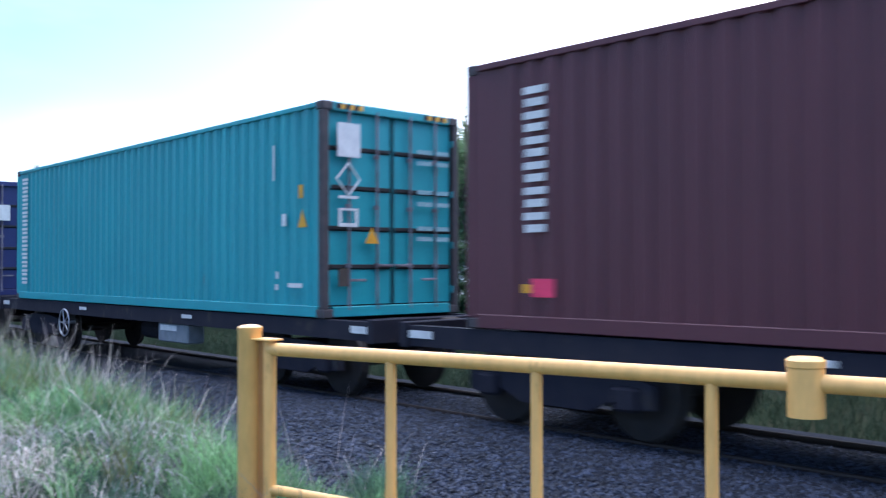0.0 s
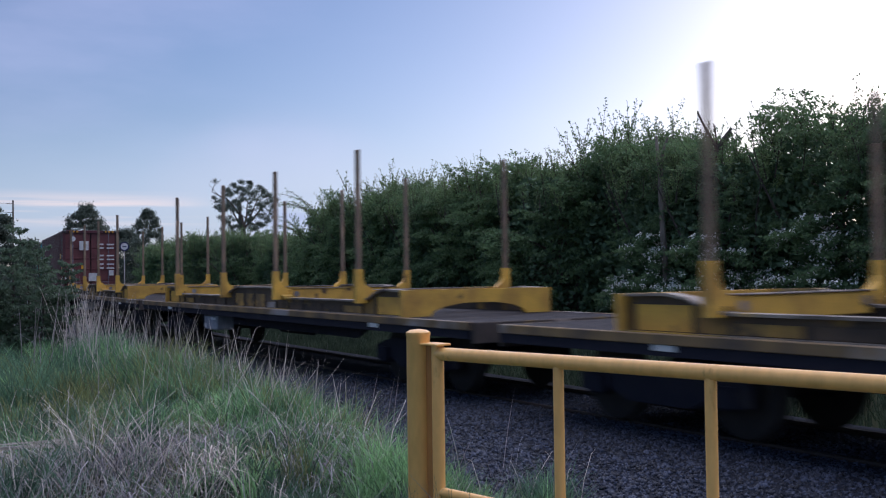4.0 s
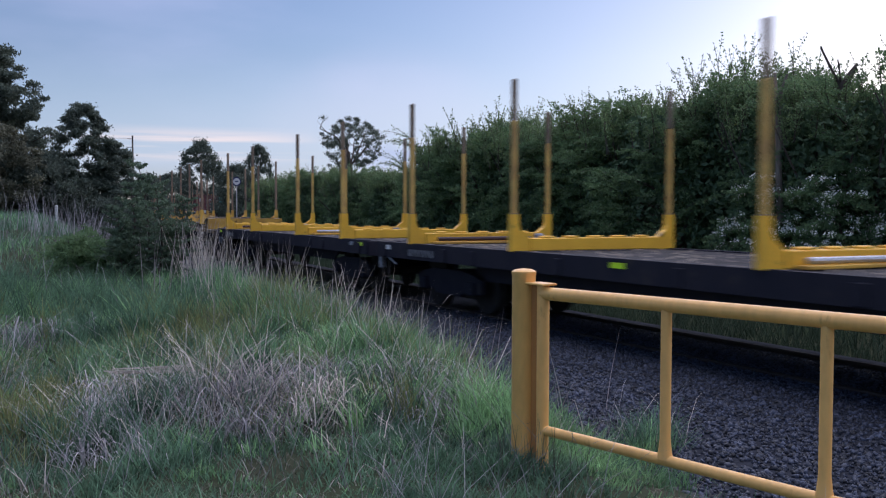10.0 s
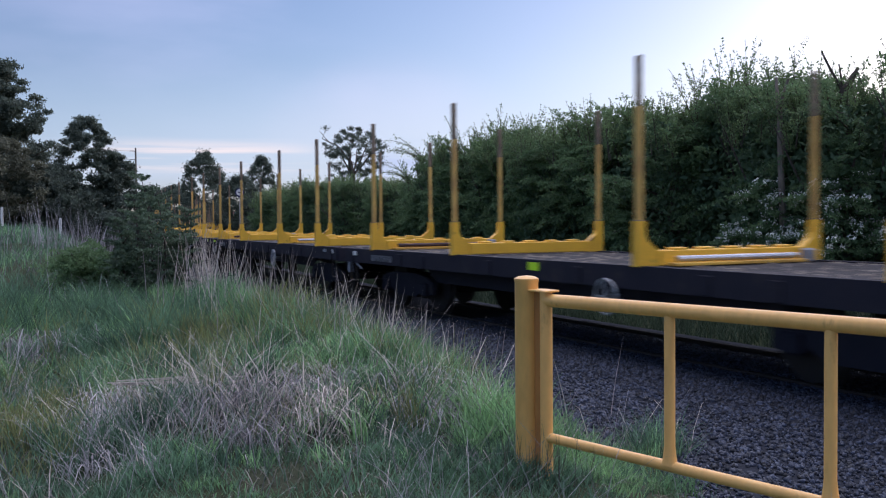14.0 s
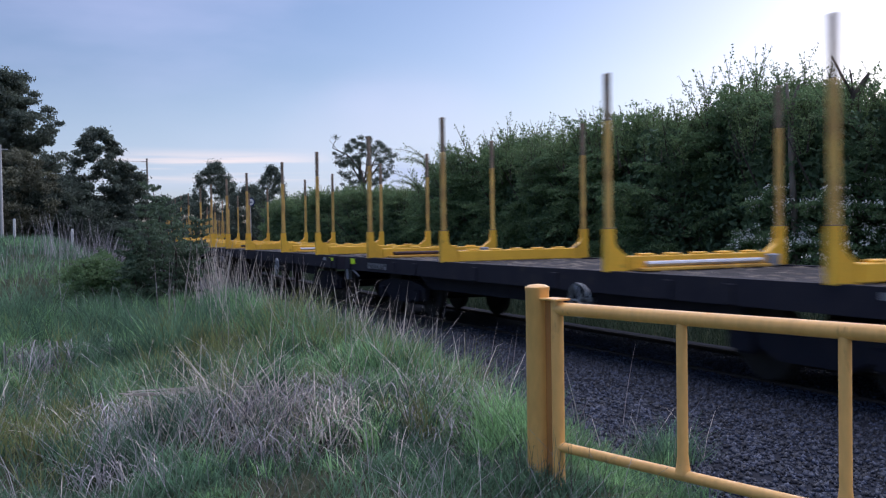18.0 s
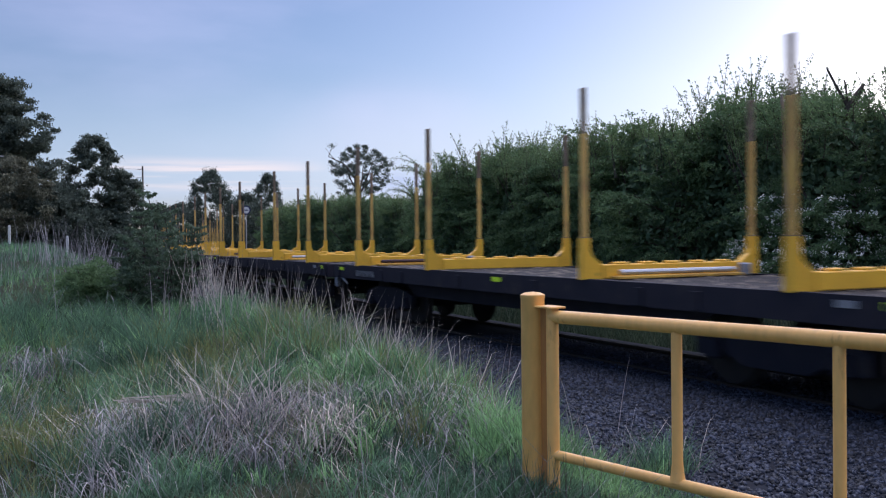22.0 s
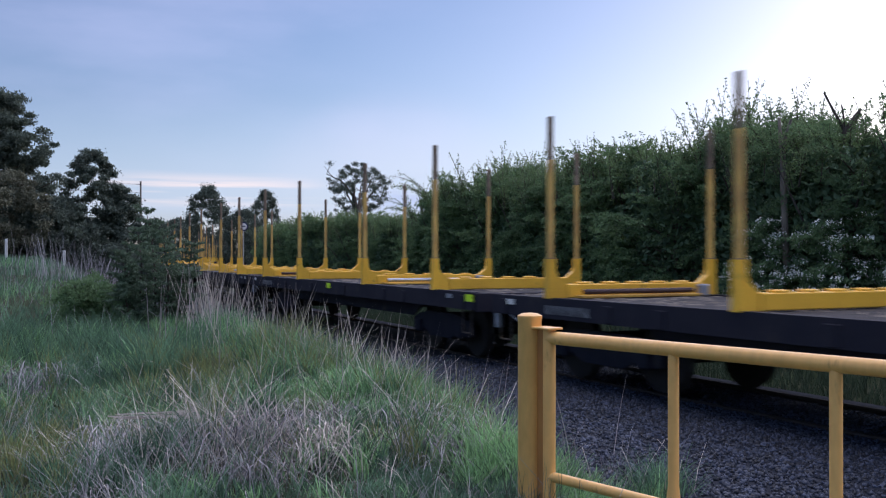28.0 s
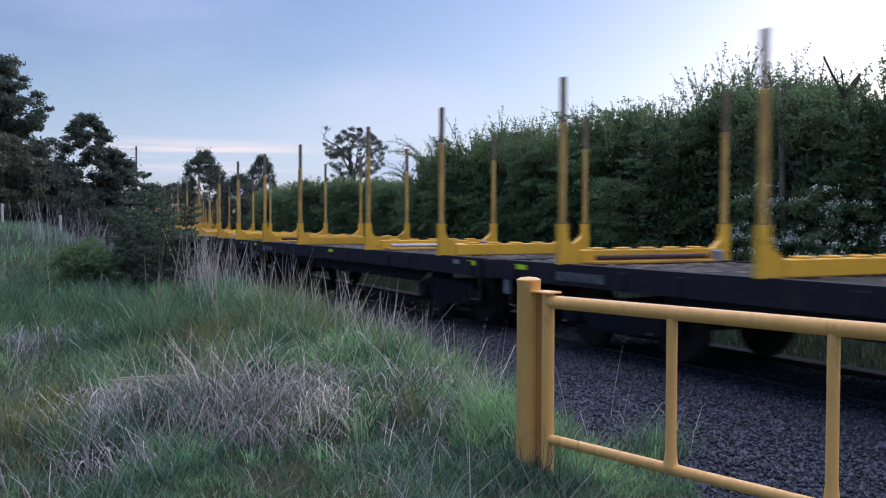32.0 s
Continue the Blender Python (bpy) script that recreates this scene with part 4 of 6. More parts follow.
def container_wagon():
    w = empty("container_wagon", "low black skeletal container wagon", "rail wagon", "wagons of the goods train")
    half = C_LEN / 2 - 0.42
    for x in (-1.12, 1.12):
        o = [(x - 0.07, 0.72), (x - 0.07, 0.96), (x + 0.07, 0.96), (x + 0.07, 0.93), (x, 0.93), (x, 0.75), (x + 0.07, 0.75), (x + 0.07, 0.72)]
        part("side_sill", prism(o, 1, -half, half), M["black_steel"], w)
    part("centre_sill", box(0, 0, 0.78, 0.45, 2 * half, 0.32, 0.01), M["black_steel"], w)
    for y in (-5.9, -3.4, -1.2, 1.2, 3.4, 5.9):
        part("cross_member", box(0, y, 0.85, 2.2, 0.3, 0.16, 0.01), M["black_steel"], w)
    for sg in (-1, 1):
        part("end_sill", box(0, sg * half, 0.85, 2.5, 0.12, 0.3, 0.01), M["black_steel"], w)
        bogie(w, sg * 5.0)
        coupler(w, sg * (half + 0.2), sg)
        plate(w, "data_plate", -1.2, sg * 6.9, 0.86, 0.45, 0.09, M["white"], "small white painted plate")
        plate(w, "data_plate", -1.2, sg * 2.2, 0.86, 0.35, 0.06, M["white"], "small white painted plate")
        for x in (-1.1, 1.1):
            part("twist_lock", box(x, sg * 5.98, 0.975, 0.14, 0.16, 0.03, 0.004), M["brown_steel"], w)
    part("tool_box", box(-1.0, -1.6, 0.56, 0.3, 1.1, 0.32, 0.02), M["grey_plate"], w, "pale grey side box with faded lettering")
    plate(w, "lettering_bar", -1.155, -1.45, 0.64, 0.6, 0.09, M["white"])
    bm = tube((-0.4, -0.5, 0.5), (-0.4, 0.9, 0.5), 0.19, seg=14)
    part("air_tank", bm, M["black_steel"], w)
    return w


# what rides on what: metres along the train from a point on it, at 7 s that point is abreast of the start of the bend's scale
TRAIN = []
wag_c = container_wagon()
con_teal = container("shipping_container", "teal corrugated steel shipping container with white markings", "teal", "std")
con_maroon = container("shipping_container", "dark maroon corrugated steel shipping container with stickers on its doors", "maroon", "tall")
con_blue = container("shipping_container", "dark blue corrugated steel shipping container", "blue", "std")
C0 = 90.33
for i, con in enumerate((con_maroon, con_teal, con_blue)):
    c = C0 + i * C_LEN
    carrier = wag_c if i == 0 else copy_thing(wag_c, Matrix())
    if i:
        hand_wheel(carrier, 3.0, 0.55, 0.27)
    TRAIN.append((carrier, c, 0.0))
    TRAIN.append((con, c, CZ))

h = -6.112
# teal doors and side
strip(con_teal, -1.0, -0.62, 2.16, 2.62, M["white"], label="white square panel with a faded emblem")
for con in (con_teal, con_maroon):
    for x0, x1 in ((-1.0, -0.55), (0.55, 1.0)):
        for k in range(6):
            u0 = x0 + (x1 - x0) * k / 6
            strip(con, u0, u0 + 0.075, 2.805, 2.875, M["amber" if k % 2 else "rubber_rib_shade"], y=-6.09, name="hazard_block")
bm = bmesh.new()
for i in range(4):
    t0, t1 = math.pi / 2 * i, math.pi / 2 * (i + 1)
    add_tube(bm, (-0.82 + 0.19 * math.cos(t0), h, 1.86 + 0.22 * math.sin(t0)), (-0.82 + 0.19 * math.cos(t1), h, 1.86 + 0.22 * math.sin(t1)), 0.014, seg=6)
part("marking", bm, M["white"], con_teal, "white diamond outline")
strip(con_teal, -0.98, -0.66, 1.60, 1.64, M["white"])
for a, b, c, d in ((-0.98, -0.66, 1.22, 1.27), (-0.98, -0.66, 1.44, 1.47), (-0.98, -0.93, 1.27, 1.44), (-0.71, -0.66, 1.27, 1.44)):
    strip(con_teal, a, b, c, d, M["white"])
part("warning_triangle", prism([(-0.54, 1.0), (-0.3, 1.0), (-0.42, 1.22)], 1, h - 0.003, h + 0.003), M["amber"], con_teal, "amber warning triangle")
strip(con_teal, -0.98, -0.82, 0.42, 0.66, M["brown_steel"])
for z in (2.3, 2.14, 1.72, 1.55, 1.2, 1.05):
    strip(con_teal, 0.40, 0.68, z, z + 0.06, M["faded"])
    strip(con_teal, 0.76, 1.0, z, z + 0.06, M["faded"])
letter_bars(con_teal, 5.55, 2.7, 13, 0.36, 0.15, 0.185)
side_mark(con_teal, -5.62, -5.52, 1.62, 1.8, M["amber"])
part("warning_triangle", prism([(-5.72, 1.22), (-5.5, 1.22), (-5.6, 1.46)], 0, -1.225, -1.219), M["amber"], con_teal, "amber warning triangle")
for y0, y1, z0, z1 in ((-5.2, -5.1, 1.25, 1.42), (-5.0, -4.94, 0.52, 0.62), (-5.0, -4.92, 0.36, 0.44), (-5.6, -5.25, 0.4, 0.46), (-4.9, -4.86, 1.9, 2.4)):
    side_mark(con_teal, y0, y1, z0, z1, M["white"])
# maroon side and doors
letter_bars(con_maroon, 5.1, 2.55, 6, 0.3, 0.225, 0.262)
side_mark(con_maroon, 4.85, 5.15, 0.36, 0.55, M["pink"], label="bright pink sheet taped to the side")
side_mark(con_maroon, 5.15, 5.28, 0.40, 0.49, M["amber"])
side_mark(con_maroon, 0.3, 0.55, 0.75, 1.0, M["white"])
side_mark(con_maroon, 0.15, 0.28, 0.62, 0.75, M["pink"])
side_mark(con_maroon, -5.2, -4.85, 1.6, 1.83, M["amber"])
side_mark(con_maroon, -5.92, -5.72, 1.66, 1.78, M["white"])
side_mark(con_maroon, -5.8, -5.6, 1.42, 1.6, M["grey_plate"])
side_mark(con_maroon, -5.8, -5.56, 1.1, 1.27, M["amber"])
side_mark(con_maroon, -5.75, -5.5, 0.46, 0.68, M["amber"])
side_mark(con_maroon, -6.05, -5.88, 0.6, 0.76, M["white"])
for z in (2.4, 2.25, 2.1, 1.95):
    side_mark(con_maroon, -5.62, -5.5, z, z + 0.1, M["faint"])
    side_mark(con_maroon, -5.9, -5.78, z, z + 0.1, M["faint"])
bm = bmesh.new()
add_tube(bm, (-0.78, h, 2.5), (-0.78, h - 0.006, 2.5), 0.12, seg=18)
part("marking", bm, M["white"], con_maroon, "round white sticker")
for a, b, c, d, m in ((-0.5, -0.1, 1.98, 2.4, "white"), (-0.42, -0.22, 1.12, 1.28, "amber"), (-0.95, -0.68, 1.02, 1.1, "white"), (-0.9, -0.7, 0.6, 0.95, "grey_plate"),
                      (-0.1, 0.28, 0.55, 0.92, "white"), (0.8, 1.0, 0.8, 1.05, "white"), (-0.95, -0.7, 0.28, 0.38, "reflector"), (-0.95, -0.8, 0.4, 0.48, "white"),
                      (0.95, 1.1, 0.26, 0.32, "white"), (-1.12, -0.98, 0.62, 0.75, "white")):
    strip(con_maroon, a, b, c, d, M[m])
for z in (2.22, 2.05, 1.7, 1.52, 1.3, 1.12):
    strip(con_maroon, 0.36, 0.56, z, z + 0.07, M["white"])
    strip(con_maroon, 0.7, 1.02, z, z + 0.06, M["white"])
for z in (2.3, 2.1, 1.8, 1.5, 1.2):
    strip(con_blue, 0.4, 1.0, z, z + 0.08, M["white"])
strip(con_blue, -1.0, -0.6, 1.9, 2.3, M["white"])

A0, B0 = 4.23, -12.54
wag_a = old_log_wagon()
for i in range(5):
    TRAIN.append((wag_a if i == 0 else copy_thing(wag_a, Matrix()), A0 + i * A_LEN, 0.0))
wag_b = log_wagon()
b_train = [wag_b if i == 0 else copy_thing(wag_b, Matrix()) for i in range(21)]
for i, w in enumerate(b_train):
    for y, seen, large in ((6.92, (0, 3, 5, 7, 8, 9, 10, 11, 12, 17, 18), (5, 7)), (-7.15, (0, 1, 2, 6, 7, 8, 9, 10, 14, 17), (1, 8, 14)), (-0.1, (1, 4, 8, 10, 11, 14, 16, 17), (4, 8, 14))):
        if i in seen:
            plate(w, "reflector", -1.487, y - (0.2 if y < -1 and i in (8, 14) else 0), 0.99 if i in large else 1.0, 0.27, 0.115 if i in large else 0.07, M["reflector"], "yellow-green reflective panel")
        elif abs(y) > 1:
            plate(w, "data_plate", -1.487, y, 0.99, 0.2, 0.08, M["white"], "small white painted plate")
    if 1 < i < 8:
        hand_wheel(w, -1.82, 0.68, 0.22, -1.5)
    TRAIN.append((w, B0 - i * B_LEN, 0.0))

TRAVEL = [-89.31, -83.04, -76.75, -70.46, -64.14, -57.77, -51.34, -44.86, -38.37, -31.90, -25.45, -19.07, -12.73, -6.45, -0.19, 6.11,
          12.40, 18.71, 25.00, 31.27, 37.51, 43.74, 49.94, 56.11, 62.26, 68.45, 74.63, 80.77, 86.88, 92.90, 98.92, 104.94,
          110.96, 116.98, 123.00, 129.03, 135.05, 141.11, 147.16, 153.12, 159.06, 164.99, 170.88, 176.84, 182.83, 188.78, 194.74, 200.67,
          206.60, 212.55, 218.49, 224.43, 230.35, 236.27, 242.18, 248.08, 253.97, 259.85, 265.73, 271.55, 277.38, 283.38, 289.39, 295.18,
          300.95]


def motions():
    for ob, c, z in TRAIN:
        rows = []
        for i, d in enumerate(TRAVEL):
            p, th = track(c + d)
            rows.append((i * 0.5, Matrix.Translation((p.x, p.y, FLOOR + z)) @ Matrix.Rotation(-th, 4, "Z")))
        walk(ob, rows)


# ---- vegetation ----
def leaf_cards(points, size_lo, size_hi, g, droop=0.0):
    """Small folded leaves: two triangles each, turned at random."""
    n = len(points)
    size = g.uniform(size_lo, size_hi, n)
    a = g.normal(size=(n, 3))
    a[:, 2] -= droop
    a /= np.linalg.norm(a, axis=1)[:, None]
    b = np.cross(a, g.normal(size=(n, 3)))
    b /= np.linalg.norm(b, axis=1)[:, None]
    c = np.cross(a, b)
    p = np.asarray(points)
    v = np.empty((n, 4, 3))
    v[:, 0] = p - a * size[:, None]
    v[:, 1] = p + b * (size * 0.5)[:, None] + c * (size * 0.15)[:, None]
    v[:, 2] = p + a * size[:, None]
    v[:, 3] = p - b * (size * 0.5)[:, None] + c * (size * 0.15)[:, None]
    i = 4 * np.arange(n)[:, None]
    f = np.concatenate([i + [[0, 1, 2]], i + [[0, 2, 3]]])
    return v.reshape(-1, 3), f


def blades(x, y, z, length, width, lean, g, bend=0.5):
    """Grass blades: three bent segments that taper to a point."""
    n = len(x)
    t = g.uniform(0, 2 * math.pi, n)
    d = np.stack([np.cos(t), np.sin(t)], 1) * (lean * g.uniform(0.2, 1.0, n))[:, None]
    t2 = g.uniform(0, 2 * math.pi, n)
    wv = np.stack([np.cos(t2), np.sin(t2), 0 * t2], 1) * (np.asarray(width) / 2 * np.ones(n))[:, None]
    base = np.stack([x, y, z], 1)
    v = np.empty((n, 7, 3))
    for k, u in enumerate((0.0, 0.4, 0.75, 1.0)):
        off = np.empty((n, 3))
        off[:, :2] = d * (u * (1 - bend) + bend * u * u)[..., None] * length[:, None] if np.ndim(u) else d * (u * (1 - bend) + bend * u * u) * length[:, None]
        off[:, 2] = length * u * np.sqrt(np.clip(1 - (lean * u * 0.6) ** 2, 0.1, 1))
        c = base + off
        if k < 3:
            v[:, 2 * k], v[:, 2 * k + 1] = c - wv * (1 - 0.3 * k), c + wv * (1 - 0.3 * k)
        else:
            v[:, 6] = c
    i = 7 * np.arange(n)[:, None]
    f = np.concatenate([i + [[a, b, c]] for a, b, c in ((0, 1, 3), (0, 3, 2), (2, 3, 5), (2, 5, 4), (4, 5, 6))])
    return v.reshape(-1, 3), f


def limb_path(start, direction, length, g, bits=5, wobble=0.25, lift=0.0):
    p, d, out = np.array(start, float), np.array(direction, float), [np.array(start, float)]
    for _ in range(bits):
        d = d + g.normal(0, wobble, 3) + np.array([0, 0, lift])
        d /= np.linalg.norm(d)
        p = p + d * length / bits
        out.append(p.copy())
    return out


def add_limb(bm, path, r0, r1, seg=6):
    n = len(path) - 1
    rings = []
    for i, p in enumerate(path):
        d = Vector(path[min(i + 1, n)]) - Vector(path[max(i - 1, 0)])
        side = d.cross(Vector((0.31, 0.87, 0.37))).normalized()
        up = d.cross(side).normalized()
        r = r0 + (r1 - r0) * i / n
        rings.append([bm.verts.new(Vector(p) + side * (r * math.cos(2 * math.pi * k / seg)) + up * (r * math.sin(2 * math.pi * k / seg))) for k in range(seg)])
    for lo, hi in zip(rings, rings[1:]):
        for k in range(seg):
            bm.faces.new((lo[k], lo[(k + 1) % seg], hi[(k + 1) % seg], hi[k]))


def along_path(path, u):
    k = (len(path) - 1) * u
    i = min(int(k), len(path) - 2)
    return path[i] * (1 - (k - i)) + path[i + 1] * (k - i)


def hawthorn(seed, tall=4.6, wide=1.9, blossom=0, body=0.88, leaders=46, arching=0):
    """A big hawthorn bush: leafy boughs gathered in lumps with dark depth between them, and fans of slim upright shoots that break its outline."""
    g = np.random.default_rng(seed)
    b = empty("hawthorn_bush", "overgrown green hawthorn bush in the hedge beyond the track", "bush", "hedge beyond the track")
    bm = bmesh.new()
    top = tall * body
    for k in range(9):
        t, out = g.uniform(0, 2 * math.pi), g.uniform(0.1, 0.35)
        path = limb_path((0.25 * math.cos(t), 0.25 * math.sin(t), -0.1), (out * math.cos(t), out * math.sin(t), 1.0), top * g.uniform(0.75, 1.0), g, 6, 0.1)
        add_limb(bm, path, 0.06, 0.012, 5)

    def edge_at(t, u):
        lump = 0.86 + 0.14 * math.sin(2 * t + seed) + 0.14 * math.sin(3 * t + 7 * u + 2 * seed)
        return wide * (1.02 - 0.14 * (1 - u) - 0.75 * max(u - 0.5, 0) ** 1.5) * lump

    leafs, tips, flowers = [], [], []

    def spray(start, way, length, twigs, store, spread=0.05, droop=-0.1, bloom=False):
        """One bough tip: twigs on both sides in a flat fan, each lined with leaves."""
        path = limb_path(start, way, length, g, 5, 0.1, droop)
        add_limb(bm, path, 0.009, 0.003, 3)
        ahead = path[-1] - path[0]
        ahead = ahead / np.linalg.norm(ahead)
        aside = np.array([-ahead[1], ahead[0], 0.0])
        aside = aside / max(np.linalg.norm(aside), 0.05)
        for q, u in enumerate(np.linspace(0.06, 1.0, twigs)):
            c = along_path(path, u)
            tw = limb_path(c, ahead * 0.8 + aside * (1 if q % 2 else -1) + np.array([0, 0, g.normal(0.02, 0.2)]), length * (0.16 + 0.32 * (1 - u)) * g.uniform(0.7, 1.3), g, 3, 0.12, -0.06)
            for w in np.linspace(0.1, 1, 6):
                store.append(along_path(tw, w) + g.normal(0, spread, (2, 3)) * np.array([0.8, 0.8, 0.5]))
            if bloom and u > 0.25 and g.uniform() < 0.7:
                flowers.append(along_path(tw, g.uniform(0.4, 1.0)) + np.array([0, 0, 0.05]) + g.normal(0, 0.034, (14, 3)))

    for k in range(52):
        t, u = g.uniform(0, 2 * math.pi), 0.03 + 0.94 * g.uniform(0, 1) ** 0.9
        r1 = edge_at(t, u) * g.uniform(0.62, 0.86)
        foot = np.array([0.35 * r1 * math.cos(t), 0.35 * r1 * math.sin(t), max(u * top - 0.35, 0.1)])
        head = np.array([r1 * math.cos(t), r1 * math.sin(t), u * top])
        add_limb(bm, [foot, (foot + head) / 2 + g.normal(0, 0.06, 3), head], 0.022, 0.009, 4)
        bloom = blossom and 0.12 < u < 0.66 and g.uniform() < 0.6 and math.cos(t - math.pi * 1.12) > -0.2
        for q in range(8):
            t2 = t + g.normal(0, 0.75)
            rise = g.uniform(-0.25, 0.35) + 1.5 * max(u - 0.45, 0)
            spray(head + g.normal(0, 0.13, 3), (math.cos(t2), math.sin(t2), rise), g.uniform(0.4, 0.85), 9, tips if u > 0.8 and q % 2 else leafs, bloom=bloom and q % 2 == 0)
    # upright shoots in fans
    for k in range(leaders):
        t, rr = g.uniform(0, 2 * math.pi), wide * 0.85 * math.sqrt(g.uniform(0, 1))
        z0 = top * (1.0 - 0.3 * (rr / wide) ** 2) - 0.35
        high = (tall - z0) * g.uniform(0.3, 1.0)
        path = limb_path((rr * math.cos(t), rr * math.sin(t), z0), (0.2 * math.cos(t) + g.normal(0, 0.16), 0.2 * math.sin(t) + g.normal(0, 0.16), 1.0), high, g, 6, 0.06)
        add_limb(bm, path, 0.014, 0.003, 3)
        twigs = [path]
        for q in range(6):
            t2, c = g.uniform(0, 2 * math.pi), along_path(path, g.uniform(0.1, 0.75))
            tw = limb_path(c, (0.45 * math.cos(t2), 0.45 * math.sin(t2), 1.0), high * g.uniform(0.25, 0.5), g, 4, 0.08)
            add_limb(bm, tw, 0.006, 0.002, 3)
            twigs.append(tw)
        for tw in twigs:
            for u in np.linspace(0.0, 1, 14):
                tips.append(along_path(tw, u) + g.normal(0, 0.012 + 0.05 * (1 - u), (2, 3)))
    # long shoots that arch over and hang
    for k in range(arching):
        t = math.pi * g.uniform(0.75, 1.5)
        path = limb_path((0.9 * math.cos(t), 0.9 * math.sin(t), top - 0.3), (0.5 * math.cos(t), 0.5 * math.sin(t), 1.0), g.uniform(1.3, 2.0), g, 9, 0.05, -0.16)
        add_limb(bm, path, 0.016, 0.004, 4)
        for u in np.linspace(0.1, 1, 22):
            c = along_path(path, u)
            tips.append(c + g.normal(0, 0.045, (5, 3)))
    tagged(part("branchwork", bm, M["bark"], b), kind="stuff")
    v, f = leaf_cards(np.concatenate(leafs), 0.024, 0.05, g)
    crown = new("crown", raw_mesh("crown", v, f, M["leaf"]))
    crown.parent = b
    v, f = leaf_cards(np.concatenate(tips), 0.018, 0.04, g)
    sh = tagged(new("shoot_foliage", raw_mesh("shoot_foliage", v, f, M["leaf_backlit"])), "outer shoots coloured lighter green for the backlight", kind="stuff")
    sh.parent = b
    # the dense depth of the bush, its shade put into darker leaf colour
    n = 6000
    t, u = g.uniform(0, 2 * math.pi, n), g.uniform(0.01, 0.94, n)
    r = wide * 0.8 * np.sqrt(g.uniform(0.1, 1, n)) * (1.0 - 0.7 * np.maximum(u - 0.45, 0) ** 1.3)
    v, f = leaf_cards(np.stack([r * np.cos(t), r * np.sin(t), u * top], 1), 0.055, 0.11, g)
    inner = tagged(new("inner_foliage", raw_mesh("inner_foliage", v, f, M["leaf_inner_shade"])), kind="stuff")
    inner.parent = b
    if flowers:
        v, f = leaf_cards(np.concatenate(flowers), 0.018, 0.034, g)
        bl = new("blossom", raw_mesh("blossom", v, f, M["petal"]))
        bl.parent = b
        bl["label"] = "sprays of white hawthorn blossom"
        tagged(b, "green hawthorn bush with sprays of white blossom")
    return b


def put(ob, x, y, z, turn=0.0, s=1.0, sz=None):
    return Matrix.Translation((x, y, z)) @ Matrix.Rotation(radians(turn), 4, "Z") @ Matrix.Diagonal((s, s, sz or s, 1))


kinds = [hawthorn(11), hawthorn(12), hawthorn(13, wide=2.1), hawthorn(14, blossom=1), hawthorn(15, wide=1.75), hawthorn(16, wide=1.6, body=0.78, leaders=60), hawthorn(17, body=0.8, leaders=26, arching=9)]
gh = np.random.default_rng(5)
used = set()


def plant(k, s, side, tall, turn=None):
    p, th = track(s, side)
    z = ground_at(p.x, p.y)
    m = put(None, p.x, p.y, z - 0.05, gh.uniform(0, 360) if turn is None else turn, tall / 4.6 * gh.uniform(0.95, 1.1), tall / 4.6)
    if k not in used:
        used.add(k)
        kinds[k].matrix_basis = m
    else:
        sx, sy, sz = kinds[k].scale
        copy_thing(kinds[k], m @ Matrix.Diagonal((1 / sx, 1 / sy, 1 / sz, 1)))


HEDGE = [(-3, 4.7), (-0.5, 4.8), (2, 4.8), (4.2, 4.7), (6.4, 4.7), (8.6, 4.7), (10.8, 4.85), (12.9, 4.3), (14.6, 4.5), (16.6, 5.5), (18.7, 4.6), (20.8, 4.85), (22.8, 4.8),
         (24.7, 4.35), (26.5, 4.6), (28.6, 5.3), (31, 4.7), (33.6, 4.7), (36.5, 3.9), (39.2, 3.5), (42.2, 3.5), (45.5, 3.8), (49, 4.1), (53, 4.3), (57.5, 4.5), (62, 4.6), (67, 4.7),
         (72.5, 4.8), (78, 4.9)]
for i, (s, tall) in enumerate(HEDGE):
    blossoming = 9 < s < 16
    k = 3 if blossoming else 5 if s in (16.6, 28.6) else 6 if 33 < s < 37 else (0, 1, 2, 4)[i % 4]
    plant(k, s, 7.6 + gh.uniform(-0.4, 0.5), tall, 0 if blossoming or k == 6 else None)
    if i % 2:
        plant((2, 0, 4, 1)[i % 4], s + 1.2, 10.0 + gh.uniform(-0.5, 0.8), tall * 0.95)


